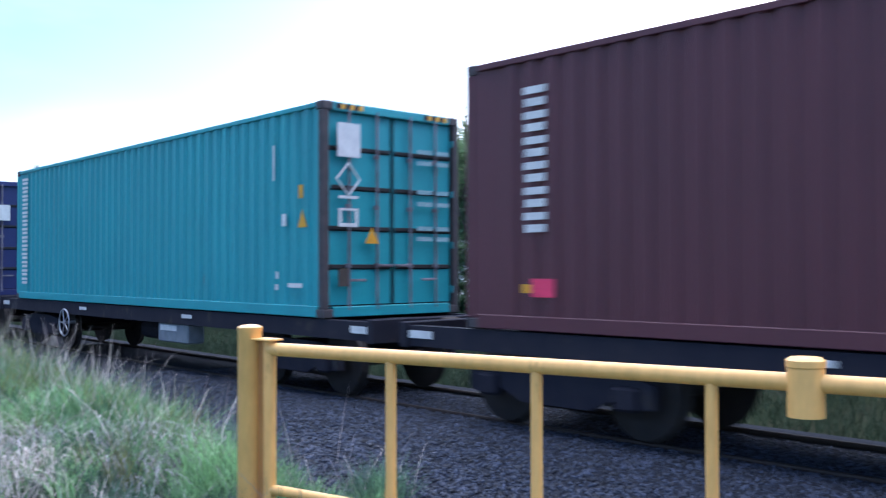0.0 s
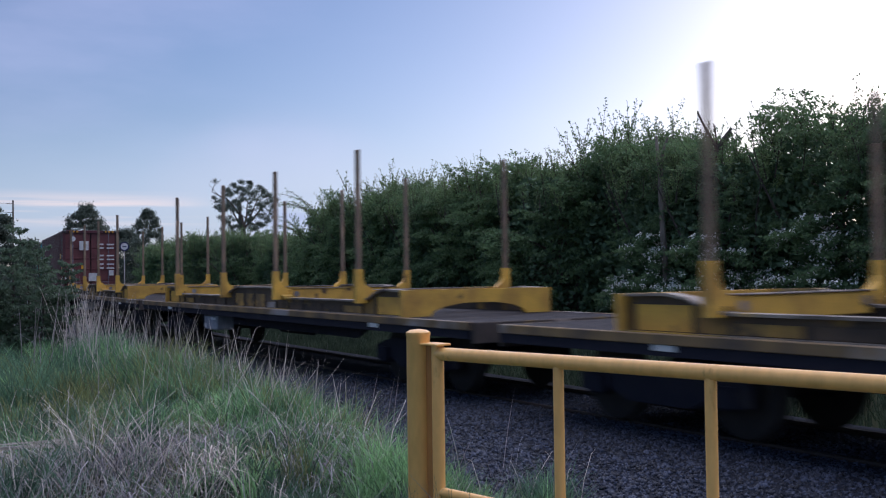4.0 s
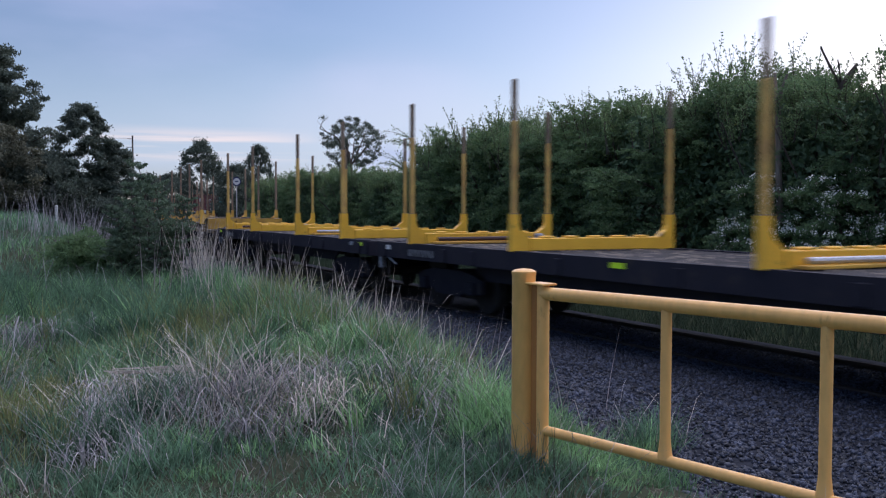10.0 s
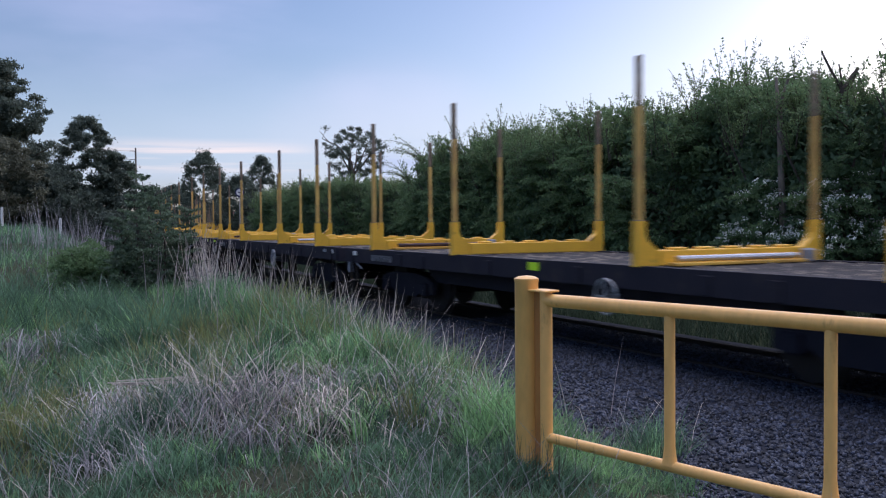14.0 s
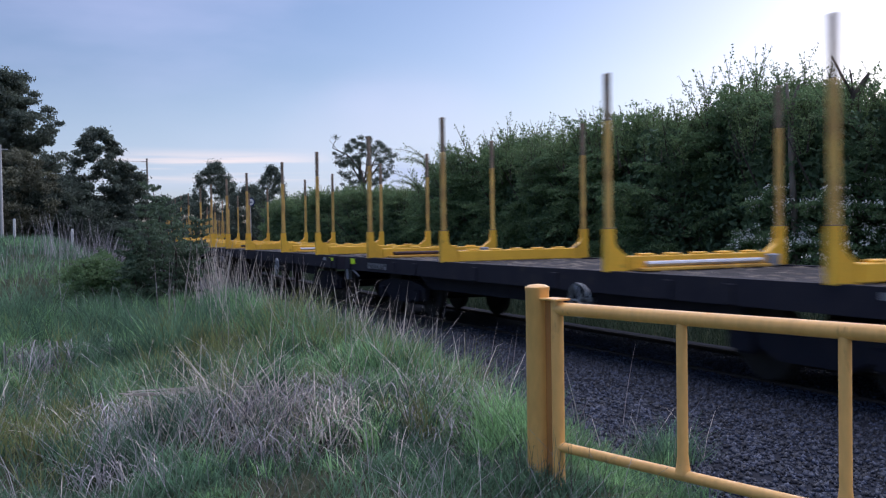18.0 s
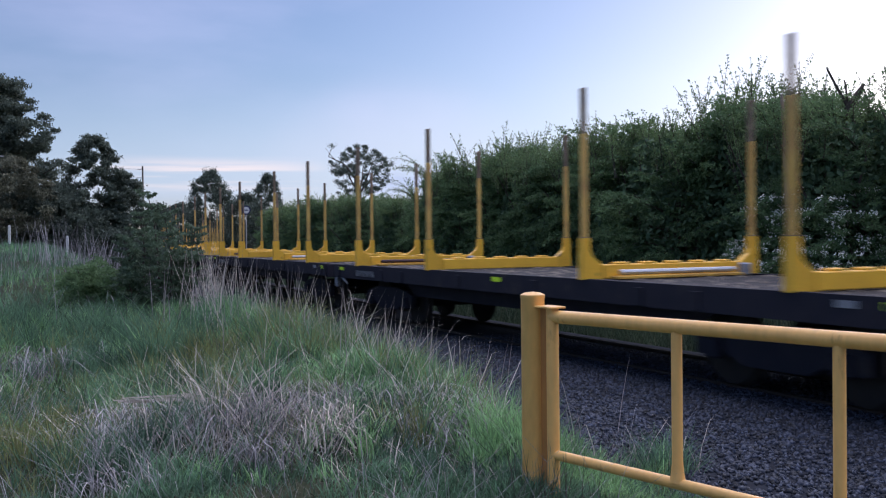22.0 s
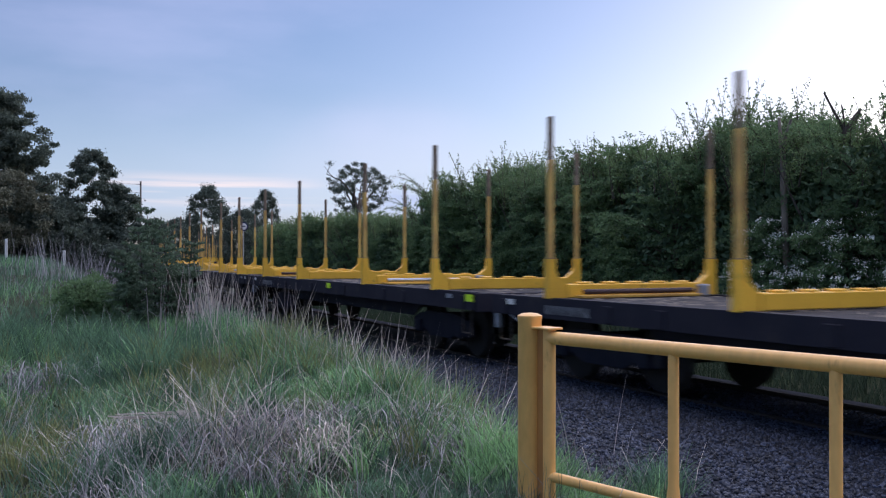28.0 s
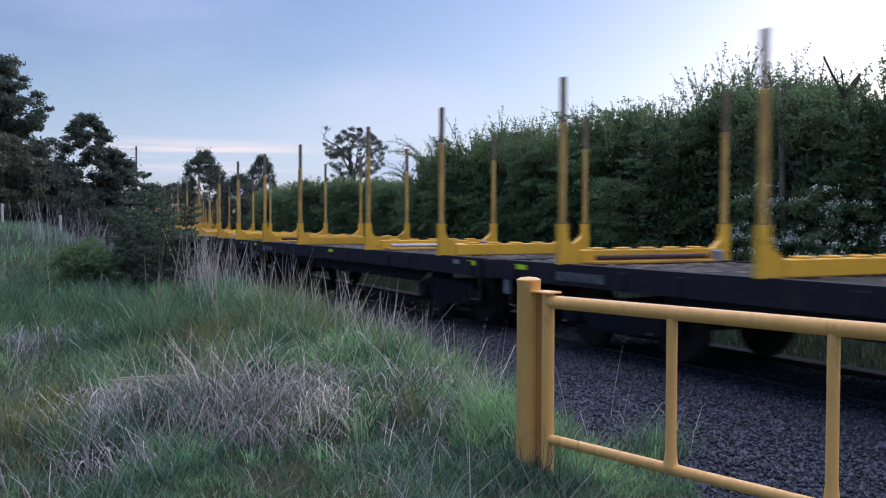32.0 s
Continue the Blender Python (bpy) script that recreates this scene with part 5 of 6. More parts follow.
def gum_tree(seed, tall, wide, name="gum_tree", label="tall dark gum tree with an open crown", clumps=40, leaves=220, base=0.35, size=0.12, flat=0.55, bark="bark", tight=1.0, leaf="leaf_dark"):
    """A trunk that forks into limbs, each ending in separate leaf clumps with sky between them."""
    g = np.random.default_rng(seed)
    t0 = empty(name, label, "tree")
    bm = bmesh.new()
    trunk = limb_path((0, 0, -0.2), (0.05, 0.02, 1), tall * (base + 0.15), g, 5, 0.05)
    add_limb(bm, trunk, tall * 0.026, tall * 0.017, 10)
    ends = []
    for k in range(9):
        t = 2 * math.pi * k / 9 + g.uniform(-0.3, 0.3)
        i = g.integers(3, len(trunk))
        path = limb_path(trunk[i], (g.uniform(0.3, 1) * math.cos(t), g.uniform(0.3, 1) * math.sin(t), g.uniform(0.5, 1.1)), tall * g.uniform(0.22, 0.36), g, 5, 0.18)
        add_limb(bm, path, tall * 0.011, tall * 0.003, 6)
        for q in range(3):
            j = g.integers(2, len(path))
            t2 = g.uniform(0, 2 * math.pi)
            tw = limb_path(path[j], (math.cos(t2), math.sin(t2), 0.5), tall * 0.14, g, 3, 0.2)
            add_limb(bm, tw, tall * 0.0035, tall * 0.001, 4)
            ends.append(tw[-1])
        ends.append(path[-1])
    part("trunk", bm, M[bark], t0)
    C = list(ends[::2])
    while len(C) < clumps:
        t, u = g.uniform(0, 2 * math.pi), g.uniform(0, 1)
        zz = tall * (base + (0.97 - base) * u)
        rr = wide * math.sqrt(max(0.05, 1 - (2 * u - 0.95) ** 2)) * math.sqrt(g.uniform(0.3, 1))
        C.append(np.array((rr * math.cos(t), rr * math.sin(t), zz)))
    def ball(n):
        d = g.normal(0, 1, (n, 3))
        return d / np.linalg.norm(d, axis=1)[:, None] * (g.uniform(0, 1, (n, 1)) ** 0.5 * (1 + 0.3 * g.normal(0, 1, (n, 1))))

    P = np.concatenate([c + ball(leaves) * g.uniform(0.1, 0.22) * tight * wide * np.array([1, 1, flat]) for c in C[:clumps]])
    v, f = leaf_cards(P, size * 0.6, size * 1.2, g, droop=0.6)
    c = new("crown", raw_mesh("crown", v, f, M[leaf]))
    c.parent = t0
    return t0


def stand(ob, az, dist, turn=0.0, s=1.0, sz=None):
    """Sets a thing at a compass angle right of the track's axis and a distance from the eye."""
    x, y = dist * math.sin(radians(az)), dist * math.cos(radians(az))
    ob.matrix_basis = put(None, x, y, ground_at(x, y) - 0.05, turn, s, sz)
    return ob


def pine_tree(seed, tall, label):
    """A bare trunk with uneven level limbs, each carrying separate flat pads of dark foliage with sky between them."""
    g = np.random.default_rng(seed)
    t0 = empty("pine_tree", label, "tree")
    bm, P = bmesh.new(), []
    trunk = limb_path((0, 0, -0.2), (0.02, 0.0, 1), tall * 0.97, g, 7, 0.04)
    add_limb(bm, trunk, tall * 0.026, tall * 0.006, 9)
    for k, u in enumerate(np.linspace(0.22, 0.99, 40)):
        t = 2.4 * k + g.uniform(-0.4, 0.4)
        reach = tall * (0.12 + 0.42 * (1 - u) ** 0.6) * g.uniform(0.7, 1.15)
        path = limb_path(along_path(trunk, u), (math.cos(t), math.sin(t), 0.25), reach, g, 5, 0.12, 0.02)
        add_limb(bm, path, tall * 0.007, tall * 0.002, 5)
        for w in np.linspace(0.25, 1.0, 6):
            for q in range(4):
                c = along_path(path, w) + g.normal(0, 0.3, 3) * np.array([1, 1, 0.5])
                n = 110
                d = g.normal(0, 1, (n, 3))
                d = d / np.linalg.norm(d, axis=1)[:, None] * g.uniform(0.2, 1, (n, 1))
                P.append(c + d * g.uniform(0.25, 0.5) * np.array([1, 1, 0.5]))
    part("trunk", bm, M["bark"], t0)
    v, f = leaf_cards(np.concatenate(P), 0.045, 0.09, g)
    c = new("crown", raw_mesh("crown", v, f, M["leaf_dark"]))
    c.parent = t0
    return t0


stand(gum_tree(31, 14.2, 4.1, clumps=150, leaves=110, base=0.55, flat=0.7, size=0.1, tight=0.7), 27.4, 118)
stand(gum_tree(32, 19.4, 5.6, clumps=260, leaves=120, base=0.0, flat=1.0, size=0.22, tight=1.1), 18.4, 240)
stand(gum_tree(33, 10.4, 2.4, clumps=240, leaves=120, base=0.0, flat=1.0, size=0.11, tight=1.1), 21.8, 118)
stand(gum_tree(54, 7.4, 3.0, clumps=240, leaves=120, base=0.0, flat=1.0, size=0.11, tight=1.1), 20.5, 110)
stand(pine_tree(34, 7.7, "tall dark pine tree with layered branches beyond the paddock"), 6.4, 46, 40)
stand(pine_tree(35, 7.8, "tall dark pine tree at the edge of the paddock"), 1.5, 48)
stand(gum_tree(36, 5.9, 1.45, clumps=170, leaves=260, base=0.04, flat=0.6, size=0.065, tight=1.1, label="dark dense bushy tree beyond the paddock"), 11.9, 42)
stand(gum_tree(44, 4.9, 1.2, clumps=130, leaves=260, base=0.04, flat=0.6, size=0.065, tight=1.2, label="dark dense bushy tree beyond the paddock"), 13.5, 42)
stand(gum_tree(42, 3.5, 1.0, clumps=90, leaves=220, base=0.03, flat=0.7, size=0.06, tight=1.4, label="small dark bushy tree behind the shrub"), 15.3, 41.5)
stand(gum_tree(37, 3.7, 1.6, clumps=110, leaves=210, base=0.03, flat=0.6, size=0.06, leaf="leaf_brown", bark="bark_pale", label="brownish half-bare bushy tree below the pine"), 7.6, 40)
stand(gum_tree(39, 3.2, 2.2, clumps=130, leaves=220, base=0.03, flat=0.7, size=0.07, leaf="leaf_brown", label="brownish bushy tree beyond the paddock"), 4.0, 40)
stand(gum_tree(40, 13.0, 8.5, clumps=130, leaves=220, base=0.03, flat=0.7, size=0.3, label="dark bushy tree far beyond the bend"), 16.6, 300)


for seed, az, d, tall in ((45, 9.5, 40.5, 2.3), (46, 12.6, 40.5, 2.2), (47, 5.5, 41, 2.6), (48, 14.5, 40, 1.9), (55, 13.4, 41, 2.3), (56, 10.2, 41.5, 2.9), (57, 8.4, 42, 2.6), (49, 2.0, 41, 3.0), (50, 11.0, 41.2, 2.6)):
    stand(gum_tree(seed, tall, 1.5, "low_tree", "low dark bushy tree under the taller trees", clumps=120, leaves=220, base=0.0, flat=0.8, size=0.065), az, d)


def wattle(seed):
    """A young feathery shrub: tiers of nearly level branches, each a comb of fine leaves, with gaps between the tiers."""
    g = np.random.default_rng(seed)
    b = empty("wattle_shrub", "dark feathery shrub at the edge of the verge", "bush")
    bm, P = bmesh.new(), []
    for sx, sy, tall in ((0, 0, 1.95), (0.5, 0.1, 1.5), (-0.55, -0.1, 1.35), (0.15, -0.5, 1.7), (-0.3, 0.3, 1.75), (0.75, -0.2, 1.1), (-0.8, -0.15, 0.95)):
        stem = limb_path((sx * 0.3, sy * 0.3, -0.05), (sx * 0.5, sy * 0.5, 1), tall, g, 6, 0.07)
        add_limb(bm, stem, 0.022, 0.005, 6)
        for k, u in enumerate(np.linspace(0.06, 0.98, 13)):
            for q in range(3):
                t = 2.4 * k + 2.1 * q + g.uniform(-0.3, 0.3)
                long = (0.2 + 0.3 * (1 - u)) * g.uniform(0.6, 1.3)
                br = limb_path(along_path(stem, u), (math.cos(t), math.sin(t), g.uniform(0.2, 0.9)), long, g, 4, 0.1, -0.07)
                add_limb(bm, br, 0.006, 0.002, 3)
                for w in np.linspace(0.15, 1, 13):
                    c = along_path(br, w)
                    for sd in (-1, 1):
                        side = np.array([-math.sin(t), math.cos(t), 0.0]) * sd * 0.09 * (1.1 - 0.7 * w)
                        for z in (0.35, 0.7, 1.0):
                            P.append(c + side * z + g.normal(0, 0.009, (1, 3)))
    tagged(part("branchwork", bm, M["bark"], b), kind="stuff")
    v, f = leaf_cards(np.concatenate(P), 0.014, 0.034, g)
    c = new("crown", raw_mesh("crown", v, f, M["leaf_shrub"]))
    c.parent = b
    return b


def shrub(seed, tall, wide, leaves, name, label, material, size):
    g = np.random.default_rng(seed)
    b = empty(name, label, "bush")
    bm = bmesh.new()
    P = []
    for k in range(16):
        t = g.uniform(0, 2 * math.pi)
        path = limb_path((0, 0, -0.05), (0.6 * wide / tall * math.cos(t), 0.6 * wide / tall * math.sin(t), 1), tall * g.uniform(0.6, 1.0), g, 6, 0.14)
        add_limb(bm, path, 0.02, 0.004, 5)
        for c in path[1:]:
            for _ in range(4):
                t2 = g.uniform(0, 2 * math.pi)
                tw = limb_path(c, (math.cos(t2), math.sin(t2), 0.1), wide * g.uniform(0.35, 0.7) * (1.15 - 0.6 * c[2] / tall), g, 4, 0.12, -0.06)
                for u in np.linspace(0, 1, leaves // 400):
                    P.append(along_path(tw, u) + g.normal(0, 1, (2, 3)) * np.array([0.035, 0.035, 0.018]))
    tagged(part("branchwork", bm, M["bark"], b), kind="stuff")
    v, f = leaf_cards(np.concatenate(P), size * 0.6, size * 1.2, g)
    v[:, 2] = np.maximum(v[:, 2], 0)
    c = new("crown", raw_mesh("crown", v, f, M[material]))
    c.parent = b
    return b


stand(wattle(51), 15.4, 14.5)
stand(shrub(52, 1.05, 0.85, 8000, "fern_shrub", "low soft green shrub in the grass", "leaf", 0.03), 12.1, 15.0)


# ---- poles ----
def power_pole(tall, r, wires, label, wood="pole_wood"):
    p = empty("power_pole", label, "pole")
    part("pole", tube((0, 0, -0.5), (0, 0, tall), r, r * 0.75, 14), M[wood], p)
    if wires:
        for z in (tall - 0.3, tall - 1.1, tall - 1.9):
            part("bracket", box(-0.25, 0, z, 0.5, 0.05, 0.05), M["bark"], p)
            bm = bmesh.new()
            last = Vector((-0.5, 0, z))
            for k in range(1, 13):
                q = Vector((-0.5 - 3.2 * k, -2.6 * k, z + 0.9 * (k / 12) - 3.4 * (k / 12) * (1 - k / 12)))
                add_tube(bm, last, q, 0.011, seg=4)
                last = q
            part("wire", bm, M["wire"], p)
    return p


stand(power_pole(6.5, 0.17, False, "pale weathered wooden power pole"), 6.3, 36)
thin = stand(power_pole(3.35, 0.055, False, "thin pale leaning pole with a short crossarm"), 6.85, 34)
part("crossarm", box(0.06, 0, 3.2, 0.36, 0.035, 0.035), M["pole_wood"], thin)
stand(power_pole(9.0, 0.1, True, "distant power pole with three wires", "bark_pale"), 14.6, 92)

def stake(az, dist):
    s = empty("marker_stake", "short white marker stake in the paddock grass", "stake", "stakes along the paddock")
    part("stake", box(0, 0, 0.35, 0.07, 0.07, 0.8, 0.01), M["white"], s)
    return stand(s, az, dist)


for az, dist in ((7.48, 30), (10.47, 30)):
    stake(az, dist)


def round_sign():
    """A round trackside board on a thin post beyond the line."""
    p, th = track(57, 3.1)
    b = empty("railway_sign", "round white trackside sign with a dark border on a post", "sign")
    part("post", tube((0, 0, -0.2), (0, 0, 4.0), 0.03, seg=8), M["pole_wood"], b)
    part("border", tube((0, -0.04, 3.75), (0, -0.06, 3.75), 0.27, seg=24), M["blue"], b)
    part("board", tube((0, -0.06, 3.75), (0, -0.066, 3.75), 0.2, seg=24), M["white"], b)
    part("mark", box(0, -0.07, 3.75, 0.22, 0.006, 0.06), M["blue"], b)
    b.matrix_basis = Matrix.Translation((p.x, p.y, ground_at(p.x, p.y))) @ Matrix.Rotation(radians(-19), 4, "Z")


round_sign()


def bare_tree(seed, name, label, fork, prongs, r0, material):
    """A bare limbed stump in the hedge: a trunk up to its fork, then prongs of (side, rise, radius)."""
    g = np.random.default_rng(seed)
    t0 = empty(name, label, "tree")
    bm = bmesh.new()
    trunk = limb_path((0, 0, 0), (0.02, 0.0, 1), fork, g, 6, 0.03)
    add_limb(bm, trunk, r0 * 1.3, r0, 8)
    part("trunk", bm, M[material], t0)
    for side, rise, r in prongs:
        bm = bmesh.new()
        add_limb(bm, limb_path(trunk[-1] - np.array([0, 0, 0.06]), (side, g.normal(0, 0.1), rise), math.hypot(side, rise), g, 5, 0.08), r, r * 0.6, 7)
        part("limb", bm, M[material], t0)
    return t0


stand(bare_tree(77, "dead_tree", "bare dead forked tree standing in the hedge", 4.05, ((-0.42, 0.85, 0.035), (-0.12, 0.58, 0.025), (0.24, 0.42, 0.09), (0.3, 0.5, 0.05)), 0.1, "bark"), 56.3, 20.8, -56.3)
stand(bare_tree(78, "dead_tree", "grey dead trunk standing among the hedge shoots", 3.5, ((-0.17, 0.85, 0.05), (0.07, 0.8, 0.045)), 0.06, "bark_pale"), 52.8, 20.0, -52.8)

# ---- grass ----
gg = np.random.default_rng(21)


def scatter(count, d_lo, d_hi, az_lo, az_hi, edge=4.3):
    d = np.sqrt(gg.uniform(d_lo ** 2, d_hi ** 2, count))
    a = np.radians(gg.uniform(az_lo, az_hi, count))
    x, y = d * np.sin(a), d * np.cos(a)
    lat = lateral(x, y)
    wob = 0.28 * np.sin(1.9 * y) + 0.22 * np.sin(4.3 * y + 1) + 0.12 * np.sin(9.7 * y + 2.5 * x)
    keep = (lat > edge + wob - 0.4 * (1 - step(y, 5.0, 7.5))) & ~((x > 2.75) & (y < 4.15) & (gg.uniform(0, 1, len(x)) > 0.12))
    return x[keep], y[keep]


def patch(x, y, k=1.0, p=0.0):
    return 0.5 + 0.25 * np.sin(k * (1.3 * x + 0.7 * y) + p) + 0.25 * np.sin(k * (2.1 * y - 1.1 * x) + 2.3 * p)


def turf(name, label, material, count, d_lo, d_hi, length, width, lean, k=1.0, p=0.0, thin=0.0, edge=4.3, az=(-8, 72)):
    x, y = scatter(count, d_lo, d_hi, *az, edge)
    w = patch(x, y, k, p)
    keep = gg.uniform(0, 1, len(x)) < np.clip((w - thin) / (1 - thin), 0, 1)
    x, y, w = x[keep], y[keep], w[keep]
    ln = length * (0.45 + 0.75 * w) * gg.uniform(0.6, 1.2, len(x))
    v, f = blades(x, y, height(x, y) - 0.02, ln, width, lean, gg)
    return tagged(new(name, raw_mesh(name, v, f, M[material])), label, "grass", kind="stuff")


LATTICE = np.random.default_rng(33).uniform(0, 1, (64, 64))


def lumps(x, y, cell, shift=0):
    """Smooth random lumps of the given size in metres, 0 to 1."""
    u, w = np.asarray(x) / cell + 20 + shift, np.asarray(y) / cell + 20 + 2 * shift
    i, j = np.floor(u).astype(int), np.floor(w).astype(int)
    a, b = u - i, w - j
    a, b = a * a * (3 - 2 * a), b * b * (3 - 2 * b)
    at = lambda p, q: LATTICE[p % 64, q % 64]
    return at(i, j) * (1 - a) * (1 - b) + at(i + 1, j) * a * (1 - b) + at(i, j + 1) * (1 - a) * b + at(i + 1, j + 1) * a * b


def tufts(name, label, material, count, per, d_lo, d_hi, length, width, where, az=(-6, 70), spread=0.05, lean=0.9, category="grass"):
    """Separate tufts: blades that fan out from one foot."""
    x, y = scatter(count, d_lo, d_hi, *az)
    keep = gg.uniform(0, 1, len(x)) < where(x, y)
    x, y = x[keep], y[keep]
    big = (0.35 + 1.0 * lumps(x, y, 0.55)) * gg.uniform(0.7, 1.2, len(x)) * (0.28 + 0.72 * step(np.hypot(x, y), 5.2, 7.0))
    x, y, big = np.repeat(x, per), np.repeat(y, per), np.repeat(big, per)
    n = len(x)
    x, y = x + gg.normal(0, spread, n), y + gg.normal(0, spread, n)
    v, f = blades(x, y, height(x, y) - 0.02, length * big * gg.uniform(0.5, 1.1, n), width * gg.uniform(0.7, 1.3, n), lean, gg)
    return tagged(new(name, raw_mesh(name, v, f, M[material])), label, category, kind="stuff")


def thatch(x, y):
    """Where last year's growth lies dry: clumps between the camera and the mound, and by the barrier."""
    clumps = sum(np.exp(-((x - cx) / 0.6) ** 2 - ((y - cy) / 0.55) ** 2) for cx, cy in ((1.8, 7.0), (2.55, 6.1), (3.7, 6.0), (3.1, 6.3)))
    return np.clip(0.95 * clumps * (0.35 + lumps(x, y, 0.5, 3)) + 0.25 * (patch(x, y, 1.7, 1.2) - 0.45), 0, 1)


turf("grass", "green verge grass, uncut", "grass", 46000, 3.6, 10, 0.15, 0.008, 1.1, 1.6, 0.4)
tufts("grass_tufts", "long green tussocks of verge grass", "grass", 7000, 26, 4.2, 14, 0.48, 0.0095, lambda x, y: (1 - 0.6 * thatch(x, y)) * (0.12 + 0.88 * step(lumps(x, y, 0.42, 5), 0.36, 0.62)))
tufts("fresh_grass_tufts", "bright green clumps on the open slope", "grass_fresh", 2600, 26, 7.0, 16, 0.4, 0.011,
      lambda x, y: 0.75 * np.exp(-((x - 0.9) / 1.3) ** 2 - ((y - 9.8) / 2.4) ** 2) * step(lumps(x, y, 0.5, 14), 0.3, 0.6), az=(-6, 24), lean=0.9)
turf("thatch", "short dull thatch matted under the grass", "litter", 26000, 4.0, 8.5, 0.16, 0.008, 2.6, 1.6, 0.9)
tufts("fresh_grass_tufts", "bright fresh green tussocks on the mound", "grass_fresh", 3300, 30, 4.2, 14, 0.43, 0.0115,
      lambda x, y: np.clip(1.2 * np.exp(-((lateral(x, y) - 5.3) / 0.9) ** 2) * step(y, 4.8, 6.2) + 0.5 * step(lumps(x, y, 0.6, 9), 0.5, 0.75) * (1 - thatch(x, y)), 0, 1))
tufts("dry_grass_tufts", "dry mauve-grey bleached grass flattened in the verge", "straw", 900, 14, 4.2, 9.0, 0.46, 0.0085, lambda x, y: 0.75 * thatch(x, y), lean=1.6, spread=0.09)
tufts("straw_stalks", "long pale straw stalks leaning over the grass", "straw_bright", 1900, 6, 4.2, 9.8, 0.85, 0.0068, lambda x, y: 0.11 + 0.8 * thatch(x, y), lean=1.3, spread=0.12)
tufts("olive_grass_tufts", "brownish olive grass clump on top of the mound", "grass_olive", 3200, 26, 6, 12, 0.55, 0.009, lambda x, y: 0.9 * np.exp(-((x - 3.7) / 1.0) ** 2 - ((y - 8.7) / 1.2) ** 2) + 0.7 * np.exp(-((x - 4.4) / 0.45) ** 2 - ((y - 6.3) / 0.6) ** 2)
      + 0.6 * np.exp(-((x - 1.1) / 0.7) ** 2 - ((y - 7.4) / 0.6) ** 2) + 0.08, lean=0.7)
tufts("fresh_grass_tufts", "thick fresh green grass on the shoulder of the mound", "grass_fresh", 8000, 26, 5.5, 10, 0.4, 0.0105,
      lambda x, y: 0.9 * np.exp(-((x - 3.75) / 0.55) ** 2 - ((y - 7.2) / 0.75) ** 2), lean=0.8)
tufts("grass_tufts", "fresh green grass growing through the foot of the barrier", "grass_fresh", 900, 30, 4.5, 7.0, 0.62, 0.0095,
      lambda x, y: np.clip(0.95 * np.exp(-((x - 3.95) / 0.42) ** 2 - ((y - 4.55) / 0.6) ** 2) + 0.8 * np.exp(-((x - 3.95) / 0.3) ** 2 - ((y - 3.7) / 0.55) ** 2), 0, 1), az=(34, 52), lean=0.8)
tufts("grass_tufts", "short green grass in front of the barrier post", "grass", 1500, 22, 4.2, 5.9, 0.5, 0.009,
      lambda x, y: np.clip(1.2 * np.exp(-((x - 3.1) / 0.6) ** 2 - ((y - 4.1) / 0.6) ** 2), 0, 1), az=(24, 50), lean=0.9)
turf("grass", "green verge grass further up the slope", "grass", 95000, 10, 24, 0.25, 0.012, 0.9, 0.9, 0.4)
turf("fresh_grass", "bright fresh grass further up the slope", "grass_fresh", 26000, 10, 26, 0.26, 0.013, 0.8, 0.8, 2.6, 0.4)
turf("grass", "pale grass at the crest of the slope", "grass", 50000, 20, 45, 0.28, 0.028, 0.7, 0.5, 0.4, az=(-8, 30))
turf("dry_grass", "dry bleached grass stalks scattered in the verge", "straw", 5000, 2.6, 10, 0.6, 0.0045, 1.2, 1.1, 1.2, 0.3)
turf("dry_grass", "dry bleached grass stalks on the slope", "straw", 5000, 9, 22, 0.6, 0.009, 1.1, 0.7, 4.2, 0.3)
# the open verge round and behind the camera
gx2, gy2 = gg.uniform(-14, 3.6, 30000), gg.uniform(-12, 14, 30000)
away = (np.hypot(gx2, gy2) > 0.5) & ((np.degrees(np.arctan2(gx2, gy2)) < -6) | (gy2 < 3.4)) & (lateral(gx2, gy2) > 4.6)
gx2, gy2 = gx2[away], gy2[away]
v, f = blades(gx2, gy2, height(gx2, gy2) - 0.02, gg.uniform(0.1, 0.3, len(gx2)), 0.014, 0.9, gg)
tagged(new("grass", raw_mesh("grass", v, f, M["grass"])), "short grass of the open verge", "grass", kind="stuff")
# the bank beyond the line, seen under the wagons, blades coloured dark for shade
sx = gg.uniform(-6, 46, 75000)
sd = gg.uniform(1.9, 7.2, 75000)
th = BEND * (sx - START)
rr = 1 / BEND - MIDDLE - sd
bx, by = 1 / BEND - rr * np.cos(th), START + rr * np.sin(th)
v, f = blades(bx, by, height(bx, by) - 0.02, gg.uniform(0.12, 0.35, len(bx)), 0.02, 0.7, gg)
tagged(new("bank_grass", raw_mesh("bank_grass", v, f, M["grass_bank_shade"])), "grass on the bank beyond the railway line, coloured dark for shade", "grass", kind="stuff")


def reeds(name, label, count, az, d, spread, length, width, material="reed"):
    a, dd = radians(az), d
    x = dd * math.sin(a) + gg.normal(0, spread, count)
    y = dd * math.cos(a) + gg.normal(0, spread * 1.3, count)
    v, f = blades(x, y, height(x, y) - 0.03, length * gg.uniform(0.45, 1.15, count), width, 0.42, gg, 0.3)
    return tagged(new(name, raw_mesh(name, v, f, M[material])), label, "grass", kind="stuff")


